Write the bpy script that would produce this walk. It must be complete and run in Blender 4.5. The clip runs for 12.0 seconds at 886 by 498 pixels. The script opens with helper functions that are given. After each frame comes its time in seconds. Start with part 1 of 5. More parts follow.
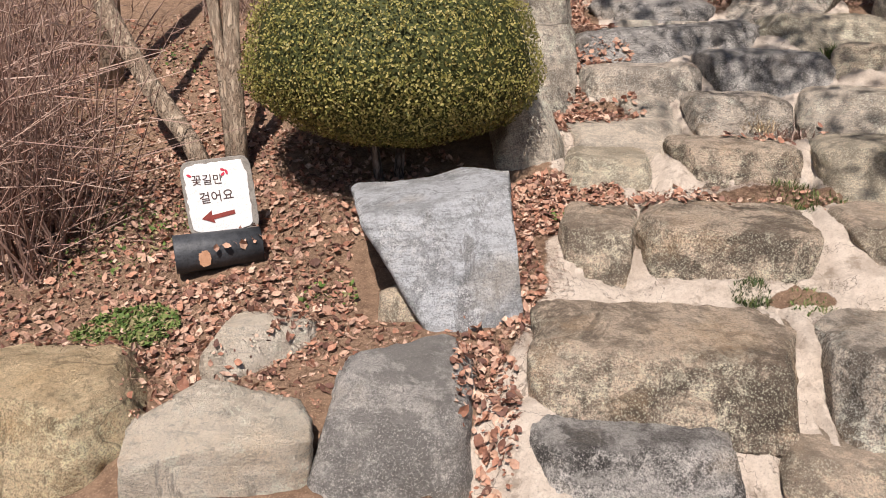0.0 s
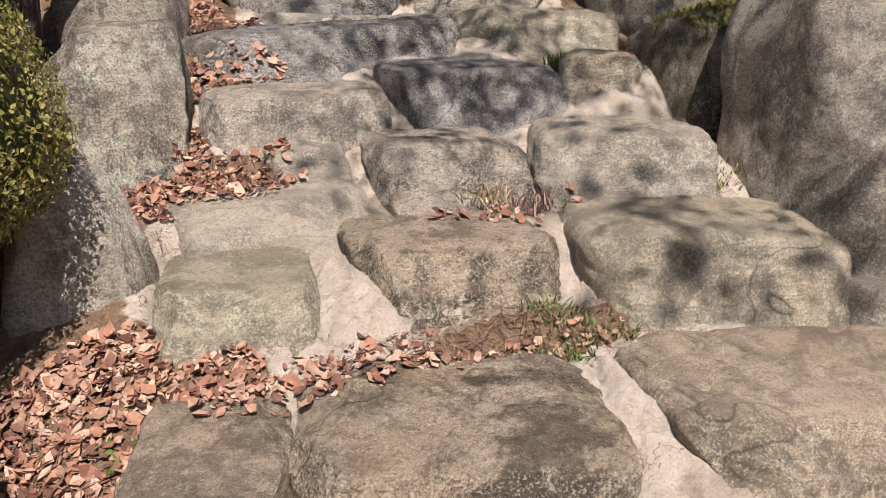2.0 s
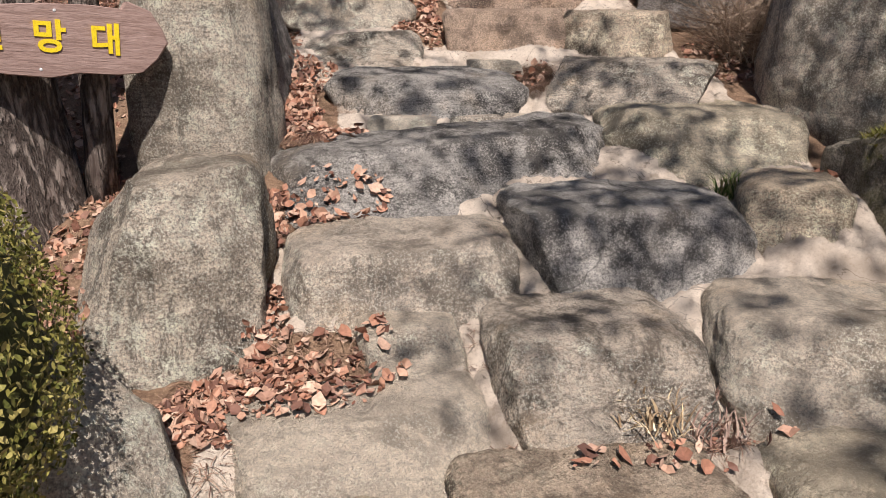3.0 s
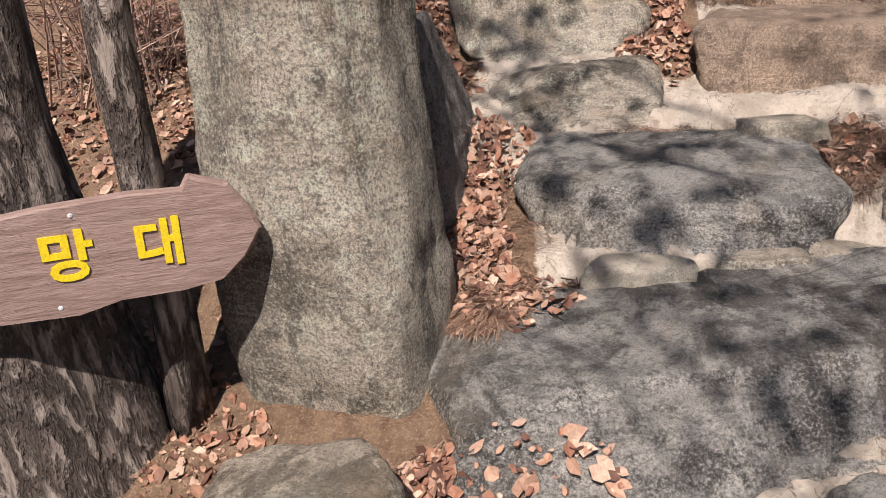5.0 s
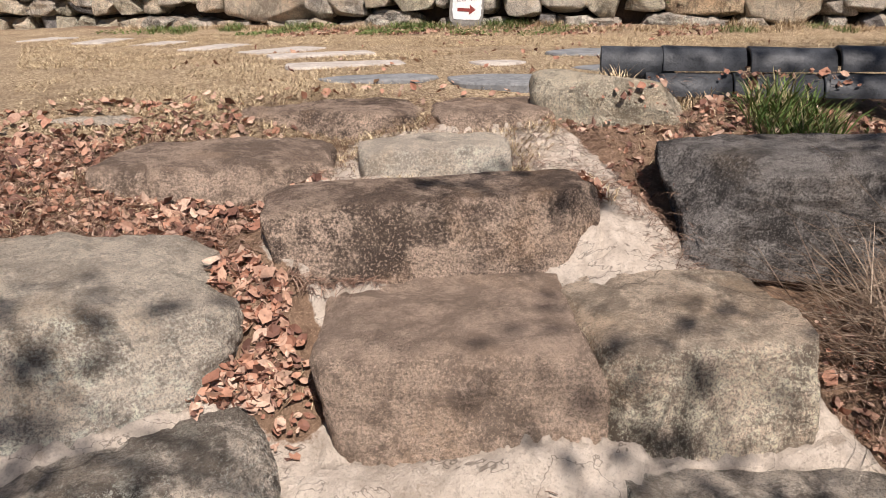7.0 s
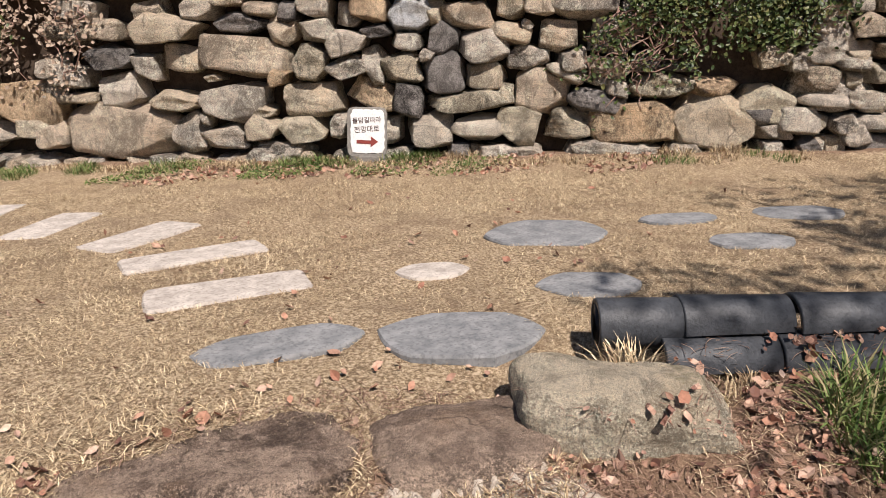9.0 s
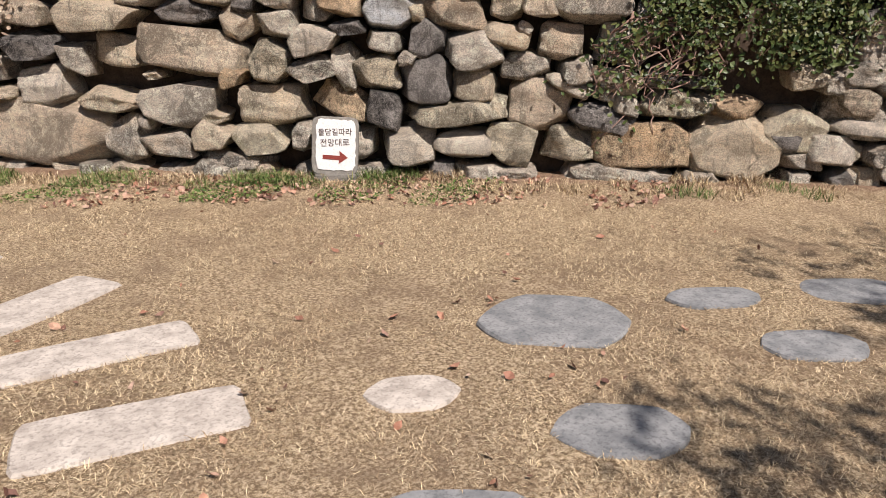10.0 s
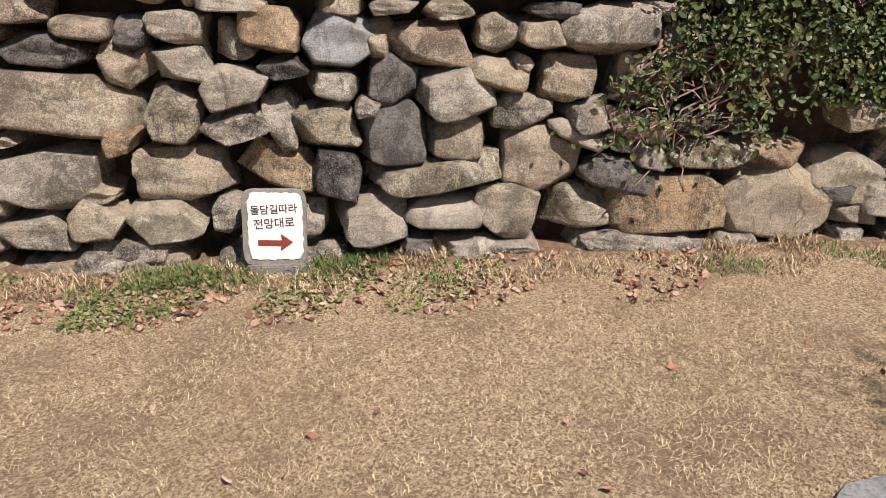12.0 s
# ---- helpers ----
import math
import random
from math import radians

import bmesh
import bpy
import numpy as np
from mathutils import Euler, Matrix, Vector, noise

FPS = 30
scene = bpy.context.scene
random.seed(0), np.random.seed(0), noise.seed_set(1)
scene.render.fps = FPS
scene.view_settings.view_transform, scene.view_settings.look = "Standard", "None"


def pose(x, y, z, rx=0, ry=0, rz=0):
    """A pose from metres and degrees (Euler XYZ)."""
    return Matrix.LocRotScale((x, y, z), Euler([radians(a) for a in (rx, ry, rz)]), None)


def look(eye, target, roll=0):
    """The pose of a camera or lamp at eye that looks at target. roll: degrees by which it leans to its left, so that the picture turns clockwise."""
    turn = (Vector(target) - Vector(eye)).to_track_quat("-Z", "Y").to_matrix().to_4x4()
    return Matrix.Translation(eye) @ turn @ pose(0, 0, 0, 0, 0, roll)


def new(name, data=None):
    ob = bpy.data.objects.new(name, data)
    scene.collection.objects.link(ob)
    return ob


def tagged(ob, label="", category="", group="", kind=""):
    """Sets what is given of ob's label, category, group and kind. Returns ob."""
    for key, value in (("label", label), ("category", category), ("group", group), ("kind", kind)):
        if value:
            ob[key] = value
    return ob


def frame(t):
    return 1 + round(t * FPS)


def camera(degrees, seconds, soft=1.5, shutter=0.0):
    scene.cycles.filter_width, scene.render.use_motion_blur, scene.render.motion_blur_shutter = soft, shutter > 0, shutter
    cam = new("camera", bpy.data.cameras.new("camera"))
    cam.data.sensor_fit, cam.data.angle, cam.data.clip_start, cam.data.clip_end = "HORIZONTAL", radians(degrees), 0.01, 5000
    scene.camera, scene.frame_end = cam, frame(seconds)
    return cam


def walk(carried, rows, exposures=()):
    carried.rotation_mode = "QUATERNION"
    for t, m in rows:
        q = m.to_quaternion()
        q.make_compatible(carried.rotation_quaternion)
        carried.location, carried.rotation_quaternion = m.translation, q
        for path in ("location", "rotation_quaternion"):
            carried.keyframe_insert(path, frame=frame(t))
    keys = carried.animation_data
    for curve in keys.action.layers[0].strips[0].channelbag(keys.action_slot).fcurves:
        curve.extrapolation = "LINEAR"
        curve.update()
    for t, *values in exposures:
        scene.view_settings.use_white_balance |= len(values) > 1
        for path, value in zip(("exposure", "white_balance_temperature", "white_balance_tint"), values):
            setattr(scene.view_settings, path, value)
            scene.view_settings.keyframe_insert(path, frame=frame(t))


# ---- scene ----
cam = camera(62.0, 12.0, soft=0.9)
PATH = [
    (0, (-0.024, -0.104, 1.569), (-0.026, 1.817, 1.014), 1.4),
    (0.5, (0.058, 0.319, 1.576), (0.392, 2.205, 1.001), 1.1),
    (1, (0.172, 0.778, 1.614), (0.681, 2.627, 1.045), 1.0),
    (1.5, (0.416, 1.234, 1.636), (1.036, 3.049, 1.069), 1.0),
    (2, (0.601, 1.72, 1.673), (1.337, 3.487, 1.095), 1.7),
    (2.5, (0.749, 2.149, 1.791), (1.423, 3.951, 1.245), 1.2),
    (3, (0.786, 2.464, 1.973), (1.242, 4.342, 1.459), 1.0),
    (3.5, (0.8, 2.843, 2.153), (1.107, 4.761, 1.675), 1.2),
    (3.7, (0.821, 2.942, 2.208), (1.088, 4.866, 1.729), 1.2),
    (5.3, (0.899, 4.014, 2.538), (0.817, 5.831, 1.705), -3.6),
    (5.5, (0.905, 4.158, 2.534), (0.987, 5.966, 1.683), -2.6),
    (6, (1.073, 4.475, 2.64), (1.519, 6.234, 1.8), -1.6),
    (6.5, (1.214, 4.744, 2.776), (1.924, 6.46, 2.034), -1.4),
    (7, (1.325, 5.082, 2.96), (2.201, 6.754, 2.298), -0.7),
    (7.2, (1.364, 5.197, 3.016), (2.301, 6.847, 2.383), -0.2),
    (7.5, (1.454, 5.363, 3.075), (2.456, 6.996, 2.502), -0.8),
    (7.7, (1.535, 5.493, 3.18), (2.578, 7.116, 2.655), -1.1),
    (9.3, (1.948, 6.412, 3.548), (3.115, 7.946, 3.015), -1.4),
    (9.5, (2.088, 6.573, 3.609), (3.266, 8.095, 3.065), -0.7),
    (10, (2.28, 6.918, 3.745), (3.475, 8.397, 3.126), 0.3),
    (10.5, (2.42, 7.285, 3.906), (3.602, 8.741, 3.21), -1.2),
    (11, (2.593, 7.611, 3.967), (3.766, 9.071, 3.264), -1.8),
    (11.5, (2.717, 7.927, 4.022), (3.938, 9.336, 3.299), -0.3),
    (12, (2.817, 8.237, 4.017), (4.199, 9.51, 3.33), -0.4),
]
walk(cam, [(t, look(eye, target, roll)) for t, eye, target, roll in PATH], [(0, 0.36, 6500, 16), (12, 0.36, 6500, 16)])

# ---- light ----
SUN_AZ, SUN_EL = 190.0, 53.0          # compass degrees from +y towards +x, and height
world = bpy.data.worlds.new("sky")
scene.world = world
world.use_nodes = True
wn = world.node_tree.nodes
sky = wn.new("ShaderNodeTexSky")
sky.sky_type, sky.sun_disc = "NISHITA", False
sky.sun_elevation, sky.sun_rotation = radians(SUN_EL), radians(SUN_AZ)
wn["Background"].inputs["Strength"].default_value = 0.05
world.node_tree.links.new(sky.outputs[0], wn["Background"].inputs["Color"])
sun = new("sun", bpy.data.lights.new("sun", "SUN"))
sun.data.energy, sun.data.angle, sun.data.color = 5.0, radians(0.55), (1.0, 0.94, 0.85)
to_sun = Vector((math.sin(radians(SUN_AZ)) * math.cos(radians(SUN_EL)), math.cos(radians(SUN_AZ)) * math.cos(radians(SUN_EL)), math.sin(radians(SUN_EL))))
sun.matrix_world = look(to_sun * 40, (0, 0, 0))


# ---- materials ----
class Nodes:
    """A short hand for building a node material."""

    def __init__(self, name):
        self.mat = bpy.data.materials.new(name)
        self.mat.use_nodes = True
        self.tree = self.mat.node_tree
        self.bsdf = self.tree.nodes["Principled BSDF"]

    def node(self, kind, **values):
        n = self.tree.nodes.new(kind)
        for key, v in values.items():
            n.inputs[key.replace("_", " ")].default_value = v
        return n

    def link(self, a, b):
        self.tree.links.new(a, b)

    def spot(self, per_object=True):
        """World position, shifted for each object."""
        geo = self.node("ShaderNodeNewGeometry")
        if not per_object:
            return geo.outputs["Position"]
        info = self.node("ShaderNodeObjectInfo")
        mul = self.node("ShaderNodeMath")
        mul.operation = "MULTIPLY"
        mul.inputs[1].default_value = 37.0
        self.link(info.outputs["Random"], mul.inputs[0])
        add = self.node("ShaderNodeVectorMath")
        self.link(geo.outputs["Position"], add.inputs[0])
        self.link(mul.outputs[0], add.inputs[1])
        return add.outputs[0]

    def noise(self, where, scale, detail=4.0, rough=0.55, distort=0.0):
        n = self.node("ShaderNodeTexNoise", Scale=scale, Detail=detail, Roughness=rough, Distortion=distort)
        self.link(where, n.inputs["Vector"])
        return n.outputs["Fac"]

    def squash(self, where, scale):
        n = self.node("ShaderNodeVectorMath")
        n.operation = "MULTIPLY"
        n.inputs[1].default_value = scale
        self.link(where, n.inputs[0])
        return n.outputs[0]

    def ramp(self, fac, lo, hi, a=0.0, b=1.0):
        n = self.node("ShaderNodeMapRange")
        for i, v in enumerate((lo, hi, a, b)):
            n.inputs[i + 1].default_value = v
        self.link(fac, n.inputs[0])
        return n.outputs[0]

    def mix(self, fac, a, b):
        n = self.node("ShaderNodeMix")
        n.data_type = "RGBA"
        for sock, v in ((n.inputs[0], fac), (n.inputs[6], a), (n.inputs[7], b)):
            if hasattr(v, "is_linked"):
                self.link(v, sock)
            elif isinstance(v, (int, float)):
                sock.default_value = v
            else:
                sock.default_value = (*v, 1)
        return n.outputs[2]

    def bump(self, height, strength, distance, normal=None):
        n = self.node("ShaderNodeBump", Strength=strength, Distance=distance)
        self.link(height, n.inputs["Height"])
        if normal is not None:
            self.link(normal, n.inputs["Normal"])
        return n.outputs["Normal"]

    def done(self, colour, rough=0.9, normal=None, spec=0.3):
        if hasattr(colour, "is_linked"):
            self.link(colour, self.bsdf.inputs["Base Color"])
        else:
            self.bsdf.inputs["Base Color"].default_value = (*colour, 1)
        self.bsdf.inputs["Roughness"].default_value = rough
        self.bsdf.inputs["Specular IOR Level"].default_value = spec
        if normal is not None:
            self.link(normal, self.bsdf.inputs["Normal"])
        return self.mat


def rock_material(name, light, mid, dark, moss=0.0, stain=0.5, grain=0.35):
    """Weathered granite: broad stains, mottling, lichen flecks and crystal grain."""
    n = Nodes(name)
    gain = min(1.9, 0.86 / max(light))
    light, mid, dark = tuple(v * gain for v in light), tuple(v * 1.08 for v in mid), tuple(v * 0.48 for v in dark)
    at = n.spot()
    broad = n.noise(at, 2.3, 8, 0.7, 0.5)
    mottle = n.noise(at, 6.0, 10, 0.76, 0.3)
    lichen = n.noise(at, 17.0, 10, 0.82, 0.3)
    fleck = n.noise(at, 60.0, 6, 0.8)
    speck = n.noise(at, 200.0, 4, 0.85)
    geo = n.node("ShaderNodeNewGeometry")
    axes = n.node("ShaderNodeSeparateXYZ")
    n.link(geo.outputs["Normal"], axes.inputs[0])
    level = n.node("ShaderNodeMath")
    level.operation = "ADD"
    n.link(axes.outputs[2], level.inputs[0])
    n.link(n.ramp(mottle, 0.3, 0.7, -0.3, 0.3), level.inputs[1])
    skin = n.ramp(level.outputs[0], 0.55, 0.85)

    def steep(fac, most):
        """A share that fades on level faces."""
        m = n.node("ShaderNodeMath")
        m.operation = "MULTIPLY"
        n.link(fac, m.inputs[0])
        n.link(n.ramp(skin, 0, 1, most, most * 0.22), m.inputs[1])
        return m.outputs[0]

    c = n.mix(n.ramp(mottle, 0.43, 0.52), mid, light)
    bands = n.noise(n.squash(at, (2.0, 2.0, 16.0)), 2.2, 8, 0.7, 0.8)
    c = n.mix(n.ramp(bands, 0.52, 0.58, 0.0, 0.4), c, tuple(v * 0.6 for v in mid))
    c = n.mix(n.ramp(broad, 0.6 - 0.12 * stain, 0.64 - 0.12 * stain, 0.0, 0.8), c, dark)
    streak = n.noise(n.squash(at, (1.0, 1.0, 0.2)), 9.0, 9, 0.75, 0.4)
    c = n.mix(steep(n.ramp(streak, 0.54, 0.59), 0.7), c, dark)
    c = n.mix(n.ramp(n.noise(at, 3.1, 5, 0.6), 0.54, 0.68, 0.0, 0.45), c, (light[0] * 0.95, light[1] * 0.8, light[2] * 0.62))
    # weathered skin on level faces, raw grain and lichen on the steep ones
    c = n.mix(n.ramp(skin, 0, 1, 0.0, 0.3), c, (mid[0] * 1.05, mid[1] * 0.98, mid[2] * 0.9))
    grown = n.node("ShaderNodeMath")
    grown.operation = "MULTIPLY"
    n.link(n.ramp(lichen, 0.5, 0.56), grown.inputs[0])
    n.link(n.ramp(n.noise(at, 2.7, 4, 0.6), 0.45, 0.56), grown.inputs[1])
    c = n.mix(steep(grown.outputs[0], 0.85), c, tuple(min(1, v * 1.25 + 0.05) for v in light))
    c = n.mix(n.ramp(n.noise(n.squash(at, (1.0, 1.0, 3.0)), 24.0, 8, 0.75, 0.6), 0.54, 0.6, 0.0, 0.5), c, tuple(v * 0.45 for v in mid))
    c = n.mix(n.ramp(fleck, 0.54, 0.62, 0.0, 0.3 + grain * 0.5), c, tuple(v * 0.4 for v in mid))
    salt = n.noise(at, 130.0, 3, 0.75)
    c = n.mix(steep(n.ramp(salt, 0.54, 0.6), 0.45 + grain * 0.6), c, tuple(v * 0.32 for v in mid))
    c = n.mix(steep(n.ramp(salt, 0.46, 0.4), 0.3 + grain * 0.6), c, tuple(min(1, v * 1.45) for v in light))
    c = n.mix(n.ramp(speck, 0.52, 0.6, 0.0, grain + 0.2), c, tuple(v * 0.4 for v in mid))
    own = n.node("ShaderNodeObjectInfo")
    c = n.mix(n.ramp(own.outputs["Random"], 0.3, 1.0, 0.0, 0.28), c, tuple(min(1, v * 1.1) for v in light))
    if moss:
        m = n.noise(at, 5.0, 7, 0.72)
        c = n.mix(n.ramp(m, 0.62 - moss * 0.25, 0.72 - moss * 0.2, 0.0, 0.65), c, (0.14, 0.128, 0.045))
    rift = n.node("ShaderNodeMath")
    rift.operation = "ABSOLUTE"
    n.link(n.ramp(n.noise(at, 1.7, 3, 0.55, 0.3), 0.0, 1.0, -1.0, 1.0), rift.inputs[0])
    line = n.ramp(rift.outputs[0], 0.0, 0.012)
    gate = n.ramp(n.noise(at, 1.3, 2), 0.57, 0.61, 1.0, 0.0)
    crack = n.node("ShaderNodeMath")
    crack.operation = "MAXIMUM"
    n.link(line, crack.inputs[0])
    n.link(gate, crack.inputs[1])
    c = n.mix(n.ramp(crack.outputs[0], 0, 1, 0.55, 0.0), c, tuple(v * 0.4 for v in dark))
    nor = n.bump(mottle, 1.0, 0.055)
    nor = n.bump(lichen, 0.8, 0.025, nor)
    nor = n.bump(crack.outputs[0], 0.7, 0.015, nor)
    nor = n.bump(fleck, 1.0, 0.022, nor)
    nor = n.bump(salt, 0.9, 0.009, nor)
    return n.done(c, 0.88, nor, 0.25)


def leaf_material(name, tones, rough=0.7, faded=None):
    """Leaves whose tone differs from one to the next."""
    n = Nodes(name)
    geo = n.node("ShaderNodeNewGeometry")
    r = n.node("ShaderNodeValToRGB")
    r.color_ramp.interpolation = "LINEAR"
    el = r.color_ramp.elements
    while len(el) < len(tones):
        el.new(0.5)
    for i, t in enumerate(tones):
        el[i].position, el[i].color = i / (len(tones) - 1), (*t, 1)
    n.link(geo.outputs["Random Per Island"], r.inputs[0])
    at = n.spot(False)
    c = n.mix(n.ramp(n.noise(at, 90, 3), 0.35, 0.7, 0.0, 0.35), r.outputs[0], tuple(v * 0.5 for v in tones[0]))
    if faded:
        c = n.mix(n.ramp(n.noise(at, 1.7, 6, 0.7), 0.49, 0.62, 0.0, 0.42), c, faded)
        c = n.mix(n.ramp(n.noise(at, 26, 5, 0.75), 0.51, 0.58, 0.0, 0.8), c, tuple(v * 0.62 for v in faded))
    return n.done(c, rough, None, 0.3)


def plain_material(name, a, b, scale=30.0, rough=0.8, bump=0.2, spec=0.3, dist=0.004):
    n = Nodes(name)
    at = n.spot()
    f = n.noise(at, scale, 5, 0.65)
    g = n.noise(at, scale * 6, 3, 0.6)
    c = n.mix(n.ramp(f, 0.35, 0.65), a, b)
    c = n.mix(n.ramp(g, 0.5, 0.64, 0.0, 0.5), c, tuple(v * 0.55 for v in a))
    nor = n.bump(g, bump, dist, n.bump(f, bump, dist * 4))
    return n.done(c, rough, nor, spec)


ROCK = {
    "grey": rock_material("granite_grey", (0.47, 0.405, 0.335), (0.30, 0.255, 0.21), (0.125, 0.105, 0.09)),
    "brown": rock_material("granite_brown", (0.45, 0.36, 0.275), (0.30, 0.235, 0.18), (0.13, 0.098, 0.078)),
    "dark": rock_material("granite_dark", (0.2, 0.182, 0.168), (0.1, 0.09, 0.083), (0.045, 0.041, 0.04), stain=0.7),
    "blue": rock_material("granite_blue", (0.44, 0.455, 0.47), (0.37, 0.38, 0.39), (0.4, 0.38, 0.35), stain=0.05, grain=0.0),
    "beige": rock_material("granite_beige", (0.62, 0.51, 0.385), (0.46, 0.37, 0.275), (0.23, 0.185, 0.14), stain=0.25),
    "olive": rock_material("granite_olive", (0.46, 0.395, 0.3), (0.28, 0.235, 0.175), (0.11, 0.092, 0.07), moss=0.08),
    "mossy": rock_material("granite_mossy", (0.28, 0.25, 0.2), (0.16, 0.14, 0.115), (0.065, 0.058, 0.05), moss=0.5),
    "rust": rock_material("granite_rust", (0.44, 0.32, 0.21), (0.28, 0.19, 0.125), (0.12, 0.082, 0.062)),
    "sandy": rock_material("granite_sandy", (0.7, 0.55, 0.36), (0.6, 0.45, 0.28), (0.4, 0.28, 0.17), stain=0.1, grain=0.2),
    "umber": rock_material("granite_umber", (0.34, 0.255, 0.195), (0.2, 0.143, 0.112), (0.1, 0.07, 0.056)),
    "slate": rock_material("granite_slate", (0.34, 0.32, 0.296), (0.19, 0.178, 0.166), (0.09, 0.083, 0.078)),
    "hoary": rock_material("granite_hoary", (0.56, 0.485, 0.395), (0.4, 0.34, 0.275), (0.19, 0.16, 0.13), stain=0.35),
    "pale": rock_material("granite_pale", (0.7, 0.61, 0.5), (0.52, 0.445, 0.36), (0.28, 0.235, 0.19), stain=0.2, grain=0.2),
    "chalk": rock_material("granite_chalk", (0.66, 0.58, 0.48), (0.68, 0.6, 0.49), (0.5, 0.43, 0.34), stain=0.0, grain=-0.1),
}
LITTER = leaf_material("dry_leaves", [(0.15, 0.072, 0.052), (0.36, 0.17, 0.11), (0.47, 0.25, 0.165), (0.54, 0.345, 0.245), (0.36, 0.205, 0.145), (0.68, 0.49, 0.37), (0.22, 0.11, 0.08), (0.1, 0.05, 0.038)])
NEEDLES = leaf_material("pine_needles", [(0.12, 0.065, 0.045), (0.3, 0.175, 0.12), (0.48, 0.33, 0.24), (0.2, 0.115, 0.08), (0.1, 0.055, 0.04)])
TURF = leaf_material("dry_turf", [(0.13, 0.085, 0.045), (0.8, 0.615, 0.38), (0.95, 0.8, 0.54), (0.5, 0.36, 0.22), (0.12, 0.08, 0.048)], 0.85, (0.34, 0.235, 0.145))
GREEN = leaf_material("green_blades", [(0.05, 0.09, 0.02), (0.1, 0.16, 0.035), (0.16, 0.23, 0.06), (0.25, 0.23, 0.1), (0.36, 0.29, 0.16)])
BOX = leaf_material("boxwood_leaves", [(0.075, 0.085, 0.02), (0.19, 0.18, 0.042), (0.3, 0.265, 0.075), (0.42, 0.35, 0.13)], 0.5)
IVY = leaf_material("ivy_leaves", [(0.03, 0.05, 0.015), (0.06, 0.09, 0.025), (0.1, 0.13, 0.04), (0.15, 0.14, 0.05)], 0.45)
MOSS = leaf_material("moss_blades", [(0.1, 0.1, 0.02), (0.2, 0.19, 0.045), (0.32, 0.28, 0.08), (0.15, 0.15, 0.03)])
PINE = leaf_material("pine_foliage", [(0.03, 0.05, 0.015), (0.06, 0.085, 0.03)])
TWIG = leaf_material("bare_twigs", [(0.2, 0.115, 0.09), (0.36, 0.23, 0.18), (0.48, 0.35, 0.28), (0.28, 0.17, 0.14)])
BRUSH = leaf_material("dry_brush", [(0.16, 0.105, 0.075), (0.3, 0.215, 0.155), (0.46, 0.36, 0.27), (0.36, 0.265, 0.19)])
# near-black green of the bush core: interior shade put into the colour
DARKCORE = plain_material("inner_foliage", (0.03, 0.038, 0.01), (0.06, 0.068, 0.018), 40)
WHITE = plain_material("white_paint", (0.83, 0.82, 0.8), (0.74, 0.73, 0.71), 25, 0.6, 0.1)
INK = plain_material("dark_ink", (0.05, 0.03, 0.03), (0.09, 0.04, 0.035), 60, 0.6, 0.05)
RED = plain_material("red_brown_paint", (0.2, 0.035, 0.03), (0.28, 0.06, 0.045), 60, 0.6, 0.05)
PINK = plain_material("red_petal_paint", (0.62, 0.05, 0.09), (0.5, 0.03, 0.07), 60, 0.6, 0.05)
YELLOW = plain_material("yellow_paint", (0.86, 0.66, 0.02), (0.78, 0.55, 0.02), 40, 0.5, 0.1)
TILE = plain_material("fired_clay_tile", (0.03, 0.033, 0.038), (0.062, 0.066, 0.074), 18, 0.55, 0.3, 0.4)
GIWA = plain_material("grey_clay_tile", (0.2, 0.185, 0.165), (0.29, 0.27, 0.24), 18, 0.8, 0.3)
FLAG = plain_material("flagstone_grey", (0.16, 0.165, 0.17), (0.28, 0.28, 0.28), 12, 0.9, 0.35, 0.25)
SLAB = plain_material("sawn_granite", (0.36, 0.315, 0.275), (0.58, 0.52, 0.46), 12, 0.9, 0.4, 0.25)


def bark_material(name, light, dark, scale, deep):
    n = Nodes(name)
    geo = n.node("ShaderNodeTexCoord")
    stretch = n.node("ShaderNodeMapping")
    stretch.inputs["Scale"].default_value = (1, 1, 0.26)
    n.link(geo.outputs["Object"], stretch.inputs[0])
    at = stretch.outputs[0]
    f = n.noise(at, scale, 6, 0.7, 0.6)
    wave = n.node("ShaderNodeTexNoise", Scale=scale * 0.7, Detail=5.0, Roughness=0.6)
    n.link(at, wave.inputs["Vector"])
    shift = n.node("ShaderNodeVectorMath")
    shift.operation = "MULTIPLY_ADD"
    shift.inputs[1].default_value = (0.12, 0.12, 0.12)
    n.link(wave.outputs["Color"], shift.inputs[0])
    n.link(at, shift.inputs[2])
    plate = n.node("ShaderNodeTexVoronoi", Scale=scale * 0.75)
    plate.feature = "DISTANCE_TO_EDGE"
    n.link(shift.outputs[0], plate.inputs["Vector"])
    ridge = n.ramp(plate.outputs["Distance"], 0.02, 0.22, deep, 1.0)
    c = n.mix(n.ramp(f, 0.35, 0.65), dark, light)
    c = n.mix(ridge, tuple(x * 0.5 for x in dark), c)
    nor = n.bump(f, 0.9, 0.025, n.bump(ridge, 0.9, 0.03))
    return n.done(c, 0.95, nor, 0.15)


BARK = bark_material("pine_bark", (0.46, 0.39, 0.34), (0.15, 0.115, 0.1), 26, 0.1)
BARK2 = bark_material("pale_bark", (0.56, 0.46, 0.35), (0.4, 0.29, 0.21), 34, 0.5)


